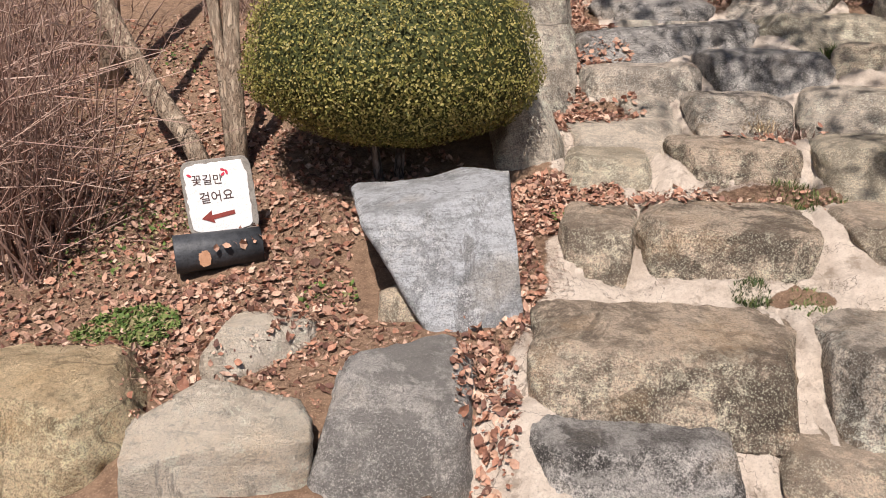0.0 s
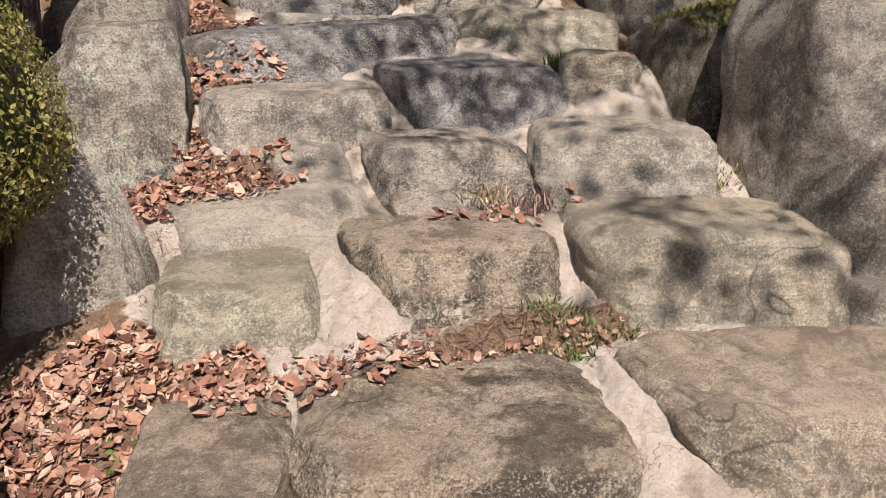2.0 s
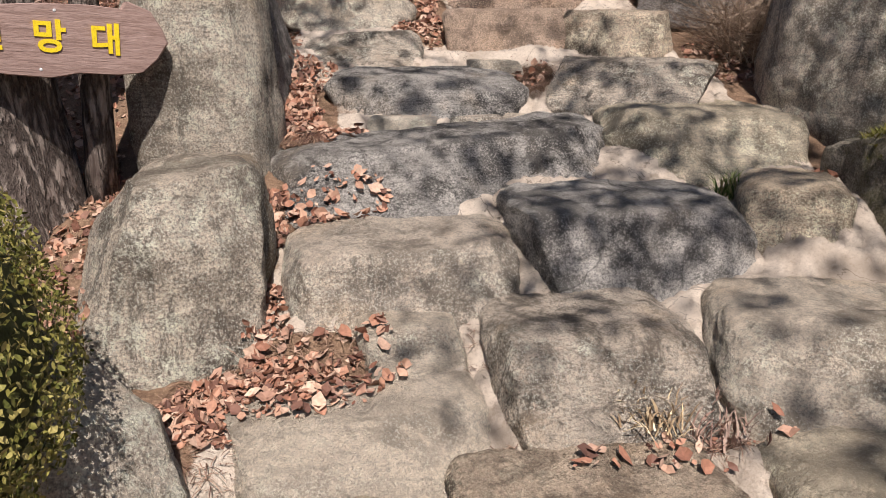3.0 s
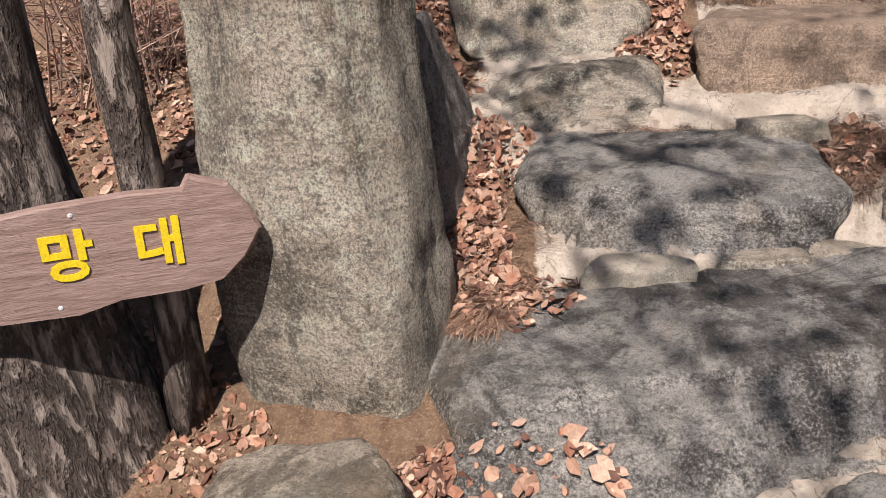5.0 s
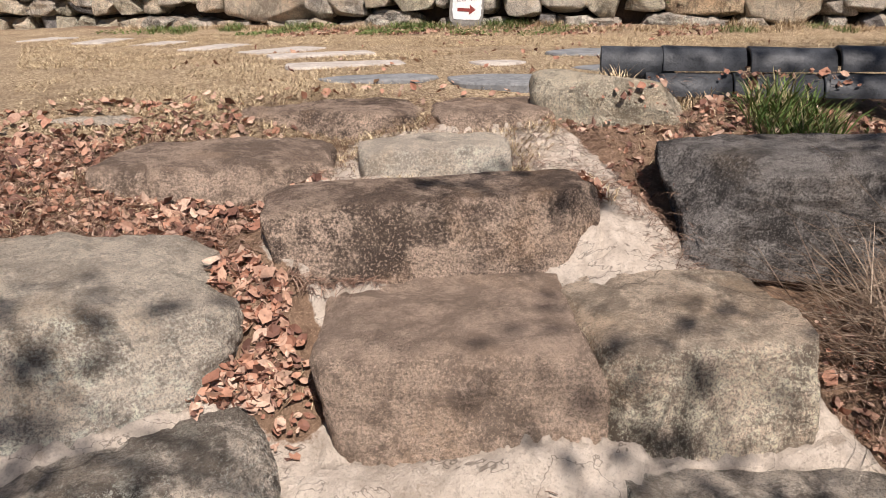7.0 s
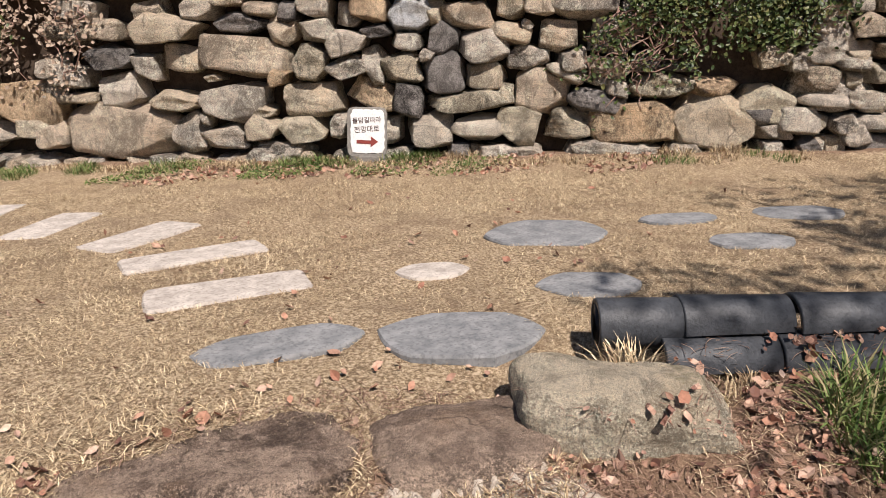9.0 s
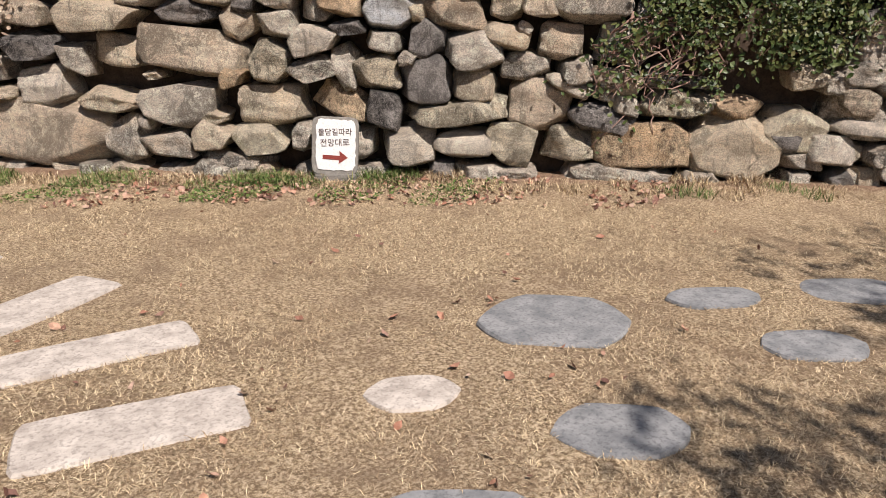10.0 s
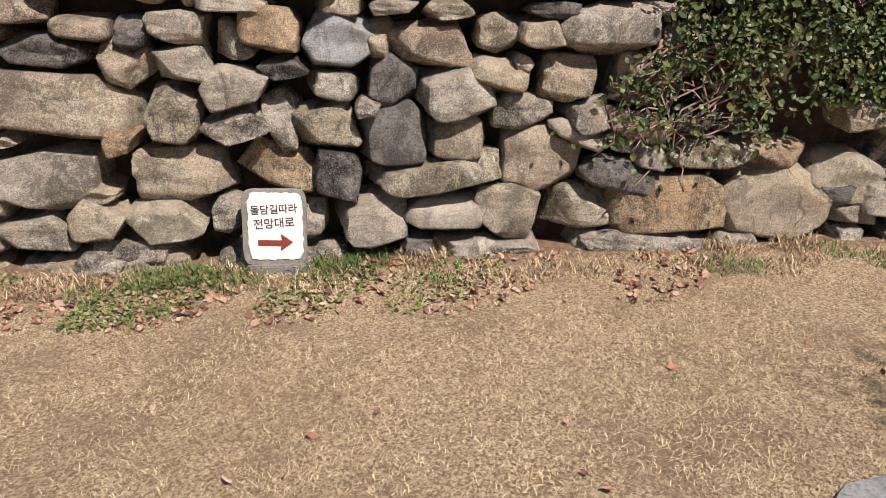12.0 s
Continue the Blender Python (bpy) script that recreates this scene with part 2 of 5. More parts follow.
def board_material():
    n = Nodes("weathered_board")
    tc = n.node("ShaderNodeTexCoord")
    mp = n.node("ShaderNodeMapping")
    mp.inputs["Scale"].default_value = (1.4, 10, 14)
    n.link(tc.outputs["Object"], mp.inputs[0])
    f = n.noise(mp.outputs[0], 5, 8, 0.7, 1.2)
    g = n.noise(mp.outputs[0], 26, 4, 0.7, 0.5)
    c = n.mix(n.ramp(f, 0.35, 0.65), (0.24, 0.155, 0.13), (0.42, 0.3, 0.265))
    c = n.mix(n.ramp(g, 0.5, 0.7, 0, 0.6), c, (0.14, 0.085, 0.07))
    return n.done(c, 0.75, n.bump(g, 0.5, 0.004, n.bump(f, 0.4, 0.008)), 0.3)


BOARD = board_material()


def ground_material():
    """Bare leafy soil, pale mortar and dead turf, mixed by the zones stored on the sheet."""
    n = Nodes("ground_surface")
    at = n.spot(False)
    zone = n.node("ShaderNodeVertexColor")
    zone.layer_name = "zone"
    sep = n.node("ShaderNodeSeparateColor")
    n.link(zone.outputs[0], sep.inputs[0])
    a, b, d = n.noise(at, 3.5, 6, 0.65), n.noise(at, 22, 6, 0.7), n.noise(at, 130, 4, 0.7)
    soil = n.mix(n.ramp(b, 0.35, 0.66), (0.17, 0.105, 0.07), (0.34, 0.225, 0.15))
    soil = n.mix(n.ramp(d, 0.52, 0.66, 0, 0.7), soil, (0.48, 0.33, 0.22))
    mort = n.mix(n.ramp(b, 0.3, 0.7), (0.6, 0.5, 0.41), (0.78, 0.68, 0.575))
    mort = n.mix(n.ramp(a, 0.53, 0.64, 0, 0.5), mort, (0.3, 0.235, 0.18))
    mort = n.mix(n.ramp(n.noise(at, 8, 7, 0.7), 0.57, 0.66, 0, 0.55), mort, (0.24, 0.175, 0.125))
    mort = n.mix(n.ramp(d, 0.53, 0.64, 0, 0.45), mort, (0.38, 0.31, 0.25))
    mort = n.mix(n.ramp(n.noise(at, 45, 7, 0.75), 0.56, 0.66, 0, 0.4), mort, (0.32, 0.24, 0.18))
    turf = n.mix(n.ramp(b, 0.32, 0.68), (0.28, 0.195, 0.12), (0.5, 0.37, 0.225))
    fine = n.noise(at, 75, 6, 0.8)
    turf = n.mix(n.ramp(fine, 0.5, 0.57, 0, 0.9), turf, (0.7, 0.56, 0.39))
    turf = n.mix(n.ramp(fine, 0.49, 0.42, 0, 0.85), turf, (0.17, 0.115, 0.07))
    turf = n.mix(n.ramp(n.noise(at, 1.6, 7, 0.72), 0.48, 0.62, 0, 0.75), turf, (0.25, 0.175, 0.115))
    split = n.node("ShaderNodeMath")
    split.operation = "ABSOLUTE"
    n.link(n.ramp(n.noise(at, 3.2, 5, 0.6, 0.5), 0.0, 1.0, -1.0, 1.0), split.inputs[0])
    mort = n.mix(n.ramp(split.outputs[0], 0.0, 0.012, 0.7, 0.0), mort, (0.12, 0.09, 0.07))
    edge = n.node("ShaderNodeMath")
    edge.operation = "ADD"
    n.link(sep.outputs[0], edge.inputs[0])
    n.link(n.ramp(b, 0, 1, -0.35, 0.35), edge.inputs[1])
    c = n.mix(n.ramp(edge.outputs[0], 0.44, 0.56), soil, mort)
    edge2 = n.node("ShaderNodeMath")
    edge2.operation = "ADD"
    n.link(sep.outputs[1], edge2.inputs[0])
    n.link(n.ramp(b, 0, 1, -0.4, 0.4), edge2.inputs[1])
    c = n.mix(n.ramp(edge2.outputs[0], 0.4, 0.6), c, turf)
    nor = n.bump(d, 0.7, 0.006, n.bump(fine, 0.8, 0.014, n.bump(b, 0.8, 0.035)))
    return n.done(c, 0.95, nor, 0.15)


GROUND = ground_material()


# ---- helpers for building ----
def rng_of(seed):
    return np.random.default_rng(seed)


def mesh_of(name, verts, faces, material, smooth=True):
    me = bpy.data.meshes.new(name)
    me.from_pydata([tuple(v) for v in verts], [], [tuple(f) for f in faces])
    me.materials.append(material)
    if smooth:
        me.polygons.foreach_set("use_smooth", [True] * len(me.polygons))
    me.update()
    return me


def part_of(name, me, parent, m=None, label=""):
    ob = new(name, me)
    ob.parent = parent
    if m is not None:
        ob.matrix_basis = m
    return tagged(ob, label) if label else ob


def part(name, bm, material, parent, label="", m=None, smooth=False):
    me = bpy.data.meshes.new(name)
    bm.to_mesh(me)
    bm.free()
    me.materials.append(material)
    if smooth:
        me.polygons.foreach_set("use_smooth", [True] * len(me.polygons))
    return part_of(name, me, parent, m, label)


CUBES = {}


def cube_grid(n):
    """Points and quads of a cube from -1 to 1 with n squares along each edge."""
    if n not in CUBES:
        bm = bmesh.new()
        bmesh.ops.create_cube(bm, size=2)
        bmesh.ops.subdivide_edges(bm, edges=bm.edges[:], cuts=n - 1, use_grid_fill=True)
        bm.verts.index_update()
        CUBES[n] = (np.array([v.co[:] for v in bm.verts]), [[v.index for v in f.verts] for f in bm.faces])
        bm.free()
    return CUBES[n]


def lattice(p, seed):
    """Smooth value noise, -1 to 1, at many points at once."""
    i = np.floor(p).astype(np.int64)
    f = p - i
    f = f * f * f * (f * (f * 6 - 15) + 10)
    total = np.zeros(len(p))
    for dx in (0, 1):
        for dy in (0, 1):
            for dz in (0, 1):
                h = (i[:, 0] + dx) * 374761393 + (i[:, 1] + dy) * 668265263 + (i[:, 2] + dz) * 1440662683 + seed * 974711
                h = (h ^ (h >> 13)) * 1274126177 & 0x7FFFFFFF
                h = (h ^ (h >> 16)) * 668265263 & 0x7FFFFFFF
                way = np.where(dx, f[:, 0], 1 - f[:, 0]) * np.where(dy, f[:, 1], 1 - f[:, 1]) * np.where(dz, f[:, 2], 1 - f[:, 2])
                total += way * ((h & 0xFFFF) / 32767.5 - 1)
    return total


def relief(v, size, seed):
    """The rough skin of a stone: lumps, ledges, pits and a few splits, as a share of its size."""
    flat = v * (1, 1, 2.4)
    g = 0.16 * lattice(v * (4.5 / size), seed) + 0.12 * lattice(v * (11 / size), seed + 1) + 0.13 * lattice(v * (22 / size), seed + 2) + 0.05 * lattice(v * (48 / size), seed + 3)
    g -= 0.7 * np.clip(0.16 - np.abs(lattice(flat * (2.4 / size), seed + 4)), 0, None) + 0.5 * np.clip(0.12 - np.abs(lattice(flat * (5.5 / size), seed + 5)), 0, None)
    ledge = lattice(v * (1.6, 1.6, 7.0) / size, seed + 6)
    return g + 0.2 * np.round(ledge * 2.5) / 2.5


def rock_mesh(name, w, d, h, seed, material, e=5.0, amp=0.065, facets=6, n=34, slope=(0.0, 0.0), taper=0.0, lean=(0.0, 0.0), point=0.0, planar=False, hewn=False):
    """A boulder of the given size standing on z = 0. e: how boxy; slope: rise of the top to its right and back;
    taper: narrower at the top; lean: how far the top is shifted; point: narrower in front at the foot."""
    r = rng_of(seed)
    p, quads = cube_grid(n)
    e *= 1.8 if hewn else 1.35
    q = p / ((np.abs(p) ** e).sum(1, keepdims=True) ** (1 / e))
    ratio = np.array((w, d, h)) / (w * d * h) ** (1 / 3)
    swell = 0.6 * lattice(q * ratio * 0.9 + 7.3, seed) + 0.25 * lattice(q * ratio * 2.3 + 3.1, seed)
    q = q * (1 + 2.2 * amp * swell[:, None])
    planes = []
    for _ in range(facets):
        nor = r.normal(size=3)
        if planar:
            nor[1] *= 0.35
        else:
            nor[2] = abs(nor[2]) * 0.8
        planes.append((nor, r.uniform(0.5, 0.68) if planar else r.uniform(0.6, 0.8)))
    if hewn:
        for nor, cut in (((0, 0, 1), 0.86), ((0, -1, 0.2), 0.84), ((0, -1, 1.1), 0.76), ((1, -0.2, 0.15), 0.9), ((-1, -0.2, 0.15), 0.9)):
            planes.append((np.array(nor) + r.normal(size=3) * 0.13, cut + r.uniform(-0.05, 0.04)))
    for nor, cut in planes:
        nor = nor / np.linalg.norm(nor)
        over = q @ nor - np.abs(nor).sum() * cut
        q = q - np.outer(np.clip(over, 0, None) * 0.98, nor)
    up = np.clip((q[:, 2:] + 1) / 2, 0, 1.1)
    v = q * (w / 2, d / 2, h / 2)
    v[:, 0] *= 1 - taper * up[:, 0]
    v[:, 1] *= 1 - taper * up[:, 0]
    if point:
        v[:, 0] *= 1 - point * (1 - up[:, 0])
    v[:, 2] += (slope[0] * v[:, 0] + slope[1] * v[:, 1]) * up[:, 0]
    v[:, 0] += lean[0] * up[:, 0]
    v[:, 1] += lean[1] * up[:, 0]
    size = (w * d * h) ** (1 / 3)
    way = q / np.linalg.norm(q, axis=1, keepdims=True)
    out = v + way * (amp * size * 0.8 * relief(v, size, seed))[:, None]
    out[:, 2] += h / 2
    return mesh_of(name, out, quads, material)


def step_mesh(w, depth, rise, lean, seed, material, e=6.0, amp=0.075, under=(0.08, 0.08), rake=0.0, tilt=0.04, chips=5, n=38):
    """A stair stone. The middle of its front top edge is over the origin, z = 0 is where it leaves the mortar. lean: how far its foot
    stands out before that edge; under: how far its ends draw in below; rake: rise of the top to its right; tilt: to its back."""
    r = rng_of(seed)
    p, quads = cube_grid(n)
    crisp = max(e, 11.0)
    side = (np.abs(p[:, 1]) ** crisp + np.abs(p[:, 2]) ** crisp) ** (1 / crisp)
    q = p / ((side ** e + np.abs(p[:, 0]) ** e) ** (1 / e))[:, None]
    shape = np.array((w, depth, rise * 1.5))
    shape = shape / shape.prod() ** (1 / 3)
    q = q * (1 + (0.06 * lattice(q * shape * 1.1 + 5.7, seed) + 0.035 * lattice(q * shape * 2.6 + 1.7, seed))[:, None] * (1, 0.8, 0.6) * (0.4 if e >= 9 else 1.0))
    for k in range(chips):
        nor = np.array((r.choice((-1, 1)) * r.uniform(0.8, 1.3), -r.uniform(0.0, 0.8), r.uniform(-0.2, 0.6)))
        nor /= np.linalg.norm(nor)
        over = q @ nor - np.abs(nor).sum() * r.uniform(0.76, 0.9)
        q = q - np.outer(np.clip(over, 0, None) * 0.97, nor)
    t = np.clip((q[:, 2] + 1) / 2, 0, 1.1)
    z = -0.13 + t * (rise + 0.14)
    x = q[:, 0] * w / 2 * 1.09
    x *= 1 - np.where(q[:, 0] < 0, under[0], under[1]) * np.clip(1 - t, 0, 1) * 1.4
    before = np.clip((1 - q[:, 1]) / 2, 0, 1)
    y = (1 + q[:, 1] * 1.04) * depth / 2 - lean * np.clip(1 - z / rise, 0, 1.6) * before
    z = z + (rake * x + tilt * (y - depth * 0.3)) * t
    v = np.stack([x, y, z], 1)
    size = (w * depth * rise * 1.4) ** (1 / 3)
    way = q * (1 / w, 1 / depth, 1 / max(rise, 0.1))
    way /= np.linalg.norm(way, axis=1, keepdims=True)
    return mesh_of("step_stone", v + way * (amp * size * relief(v, size, seed))[:, None], quads, material)


SEEDS = iter(range(11, 90000, 7))


def boulder(name, x, y, zb, w, d, h, yaw, tone, label, category="stone", group="", **kw):
    me = rock_mesh(name, w, d, h, next(SEEDS), ROCK[tone], **kw)
    ob = new(name, me)
    ob.matrix_basis = pose(x, y, zb, 0, 0, yaw)
    return tagged(ob, label, category, group)


TONE_WORDS = {"grey": "grey", "brown": "grey-brown", "dark": "dark grey", "blue": "blue-grey", "beige": "beige", "olive": "olive-grey",
              "mossy": "mossy dark", "rust": "rust-brown", "pale": "pale", "chalk": "whitish", "umber": "dark brown", "slate": "slate-grey", "hoary": "lichen-pale grey"}


BEDS = []


def step_stone(left, right, top, depth, foot, lean, tone, words="rough granite step stone bedded in pale mortar", fall=0.02, **kw):
    """A stair stone by the ends of its front top edge, its height, its depth, and the height and reach of its foot."""
    (xl, yl), (xr, yr) = left, right
    yaw = math.atan2(yr - yl, xr - xl)
    w = math.hypot(xr - xl, yr - yl)
    ob = new("step_stone", step_mesh(w, depth, top - foot, lean, next(SEEDS), ROCK[tone], **kw))
    x, y = (xl + xr) / 2, (yl + yr) / 2
    ob.matrix_basis = pose(x, y, foot, 0, 0, math.degrees(yaw))
    BEDS.append((x, y, yaw, w, depth, lean, foot, top - fall))
    return tagged(ob, f"{TONE_WORDS[tone]} {words}", "stone", "stones of the stairway")


def chip_stone(left, right, top, depth, h, tone, words, **kw):
    """A small flat stone by the ends of its front edge, the height of its top, its depth and its height."""
    (xl, yl), (xr, yr) = left, right
    yaw = math.atan2(yr - yl, xr - xl)
    w = math.hypot(xr - xl, yr - yl)
    x, y = (xl + xr) / 2 - math.sin(yaw) * depth / 2, (yl + yr) / 2 + math.cos(yaw) * depth / 2
    kw.setdefault("n", 14)
    return boulder("step_stone", x, y, top - h, w * 1.06, depth * 1.1, h, math.degrees(yaw), tone, f"{TONE_WORDS[tone]} {words}", "stone", "stones of the stairway",
                   amp=0.05, facets=4, hewn=True, **kw)


def tube(points, radii, sides=8, rough=0.0, seed=0):
    """Points and faces of a limb along a line of points."""
    verts, faces = [], []
    pts = [Vector(p) for p in points]
    for i, (p, rad) in enumerate(zip(pts, radii)):
        way = (pts[min(i + 1, len(pts) - 1)] - pts[max(i - 1, 0)]).normalized()
        side = way.cross(Vector((0.31, 0.95, 0.05))).normalized()
        up = way.cross(side)
        for k in range(sides):
            a = math.tau * k / sides
            u = side * math.cos(a) + up * math.sin(a)
            s = rad * (1 + rough * noise.noise(p * 6 + u * 2 + Vector((seed, 0, 0))))
            verts.append(p + u * s)
    for i in range(len(pts) - 1):
        for k in range(sides):
            a, b = i * sides + k, i * sides + (k + 1) % sides
            faces.append((a, b, b + sides, a + sides))
    faces.append(tuple(range(sides))[::-1])
    faces.append(tuple(range((len(pts) - 1) * sides, len(pts) * sides)))
    return verts, faces


def join(pieces):
    verts, faces = [], []
    for v, f in pieces:
        k = len(verts)
        verts += list(v)
        faces += [tuple(i + k for i in g) for g in f]
    return verts, faces


def leaves_mesh(name, at, facing, sizes, material, r, wide=0.6, fold=0.25, jitter=0.5, lobed=True):
    """Folded leaves, two triangles each, at points with the way that they face."""
    at, nor = np.asarray(at, float), np.asarray(facing, float)
    k = len(at)
    nor = nor + r.normal(size=(k, 3)) * jitter
    nor /= np.linalg.norm(nor, axis=1, keepdims=True)
    t = np.cross(nor, r.normal(size=(k, 3)))
    t /= np.linalg.norm(t, axis=1, keepdims=True)
    s = np.cross(nor, t)
    L = np.asarray(sizes, float).reshape(-1, 1)
    up = nor * L * fold * r.uniform(0.3, 1.6, (k, 1))
    root, tip, mid = at - t * L / 2, at + t * L / 2 + up * 0.7, at - up * 0.35
    half = s * L * wide / 2 * r.uniform(0.6, 1.2, (k, 1))
    bend = lambda: up * r.uniform(-0.1, 1.1, (k, 1))
    v = np.stack([root, mid + half * 0.8 - t * L * 0.22 + bend(), mid + half * r.uniform(0.6, 1.1, (k, 1)) + t * L * 0.14 + bend(), tip,
                  mid - half * r.uniform(0.6, 1.1, (k, 1)) + t * L * 0.12 + bend(), mid - half * 0.85 - t * L * 0.2 + bend(), mid], 1).reshape(-1, 3)
    i = np.arange(k)[:, None] * 7
    f = np.concatenate([i + (a, (a + 1) % 6, 6) for a in range(6)]).tolist() if lobed else np.concatenate([i + (0, 1, 2, 6), i + (2, 3, 4, 6), i + (4, 5, 0, 6)]).tolist()
    return mesh_of(name, v.tolist(), f, material, False)


def blades_mesh(name, at, length, width, material, r, up=(0.2, 0.6)):
    """Thin bent blades, a long triangle pair each."""
    at = np.asarray(at, float)
    k = len(at)
    a = r.uniform(0, math.tau, k)
    rise = r.uniform(up[0], up[1], k)
    L = r.uniform(*length, k)[:, None]
    way = np.stack([np.cos(a), np.sin(a), rise], 1)
    way /= np.linalg.norm(way, axis=1, keepdims=True)
    side = np.stack([-np.sin(a), np.cos(a), 0 * a], 1) * r.uniform(*width, k)[:, None] / 2
    mid = at + way * L * 0.55
    tip = at + way * L + np.array((0, 0, -1)) * L * 0.2
    v = np.stack([at - side, at + side, mid + side * 0.9, mid - side * 0.9, tip], 1).reshape(-1, 3)
    i = np.arange(k)[:, None] * 5
    f = (i + (0, 1, 2, 3)).tolist() + (i + (3, 2, 4)).tolist()
    return mesh_of(name, v.tolist(), f, material, False)


# ---- the ground ----
PROFILE = np.array([(-60, -6.0), (-3, -0.15), (0, 0.0), (1.3, 0.02), (1.9, 0.12), (2.15, 0.36), (2.45, 0.42), (2.8, 0.58), (2.95, 0.64), (3.4, 0.8), (3.6, 0.87),
                    (3.9, 1.0), (4.1, 1.09), (4.45, 1.22), (4.7, 1.29), (5.1, 1.42), (5.35, 1.5), (5.7, 1.66), (5.95, 1.73), (6.3, 1.9),
                    (6.5, 2.0), (6.9, 2.15), (7.1, 2.27), (7.5, 2.37), (7.8, 2.46), (8.2, 2.55), (8.6, 2.585), (9.2, 2.59), (400, 2.6)])
STEEP = np.array([(-60, -6.0), (-3, -0.15), (0, 0.0), (1.5, 0.1), (2.8, 0.55), (5.0, 1.38), (7.6, 2.38), (8.3, 2.56), (9.2, 2.59), (400, 2.6)])


def left_edge(y):
    return np.interp(y, [1.5, 2.4, 2.8, 3.4, 3.9, 4.4, 4.65, 5.5, 5.9, 6.3, 6.8, 7.0, 7.5], [-0.2, 0.15, 0.35, 0.4, 0.5, 0.6, 0.72, 0.85, 0.95, 0.85, 0.95, 1.7, 2.1])


def right_edge(y):
    return np.interp(y, [1.5, 3.0, 4.0, 5.0, 6.0, 7.0, 7.6], [2.4, 2.7, 2.75, 2.95, 2.95, 3.05, 3.0])


def inside(x, y):
    """How far a place is within the stairs, 0 to 1."""
    a = np.clip((x - left_edge(y)) / 0.12, 0, 1) * np.clip((right_edge(y) - x) / 0.12, 0, 1)
    return a * np.clip((y - 1.2) / 0.3, 0, 1) * np.clip((7.75 - 0.2 * x - y + 0.5) / 0.3, 0, 1)


def ground_z(x, y):
    """The height of the ground."""
    u = 0.2 * x + 0.98 * y
    k = inside(x, y)
    z = np.interp(u, PROFILE[:, 0], PROFILE[:, 1]) * k + np.interp(u, STEEP[:, 0], STEEP[:, 1]) * (1 - k)
    bed = 0.14 * np.exp(-((x - 3.8) / 0.6) ** 2 - ((y - 7.0) / 0.36) ** 2)
    pull, sway, gap = 0.12 + 0 * z, 0.12 * z, 0 * z
    for sx, sy, yaw, w, depth, lean, foot, top in BEDS:
        # mortar climbs from each stone's foot to its back
        lx = (x - sx) * math.cos(yaw) + (y - sy) * math.sin(yaw)
        ly = (y - sy) * math.cos(yaw) - (x - sx) * math.sin(yaw)
        away = np.hypot(np.clip(np.abs(lx) - w / 2, 0, None), np.clip(np.maximum(-lean - ly, ly - depth), 0, None))
        near_it = np.exp(-(away / 0.07) ** 2)
        climb = np.clip((ly + lean) / (depth * 0.8 + lean), 0, 1)
        pull = pull + near_it
        gap = np.maximum(gap, 0.05 * np.exp(-(away / 0.022) ** 2) * (away > 0))
        sway = sway + near_it * (foot + (top - foot) * climb)
    z = np.where(k > 0, k * (sway / pull - gap * (0.5 + 0.5 * np.sin(9 * x + 3 * np.sin(7 * y)))) + (1 - k) * z, z)
    lump = 0.018 * (np.sin(5.1 * x + 2 * np.sin(3.3 * y)) + np.sin(6.3 * y + 1.7 * np.sin(4.1 * x)))
    foot = 0.06 * np.clip(1 - (15.6 - 0.9 * x - y) / 0.55, 0, 1) * (u > 8.6)
    return z + foot + bed + lump * np.clip((8.9 - u) / 1.2, 0.25, 1)


# ---- the stairway, from its foot upwards ----
step_stone((0.30, 1.90), (0.96, 1.97), 0.36, 0.3, 0.2, 0.1, "slate", chips=7)
step_stone((1.08, 1.93), (1.62, 1.90), 0.33, 0.26, 0.2, 0.1, "brown", "flat granite stone at the stair foot")
step_stone((0.31, 2.20), (1.23, 2.14), 0.57, 0.42, 0.40, 0.1, "brown", "broad flat-topped granite step stone", under=(0.04, 0.12), tilt=0.08)
step_stone((1.30, 2.08), (1.95, 1.98), 0.61, 0.44, 0.42, 0.07, "grey", under=(0.02, 0.1))
step_stone((0.47, 2.98), (0.78, 2.90), 0.80, 0.42, 0.60, 0.06, "brown", "wedge-shaped granite step stone", under=(0.0, 0.05))
step_stone((0.82, 2.96), (1.53, 2.77), 0.83, 0.48, 0.64, 0.06, "brown", "long oval granite step stone with dark streaks", e=4.6, under=(0.1, 0.2), tilt=0.06, chips=3)
step_stone((1.66, 2.84), (2.52, 2.64), 0.87, 0.44, 0.71, 0.08, "brown", e=4.5, under=(0.15, 0.05))
step_stone((0.60, 3.62), (1.02, 3.57), 0.99, 0.34, 0.85, 0.12, "olive", chips=7)
step_stone((1.14, 3.60), (1.77, 3.57), 1.07, 0.34, 0.92, 0.14, "brown", under=(0.22, 0.1), chips=6)
step_stone((1.78, 3.46), (2.52, 3.18), 1.12, 0.44, 0.88, 0.1, "olive", "large rounded granite step stone", e=4.2, under=(0.12, 0.05), chips=3)
step_stone((2.48, 3.1), (2.95, 2.98), 0.98, 0.3, 0.82, 0.06, "grey")
step_stone((0.66, 4.03), (1.30, 4.05), 1.12, 0.3, 0.99, 0.16, "hoary", under=(0.05, 0.16), rake=0.07)
step_stone((1.34, 4.10), (1.88, 4.05), 1.275, 0.36, 1.08, 0.2, "grey", under=(0.02, 0.05))
step_stone((1.92, 4.02), (2.50, 3.76), 1.33, 0.4, 1.1, 0.17, "hoary", under=(0.02, 0.05))
step_stone((1.02, 4.32), (1.3, 4.34), 1.24, 0.2, 1.15, 0.1, "pale", "small flat wedge stone", n=20)
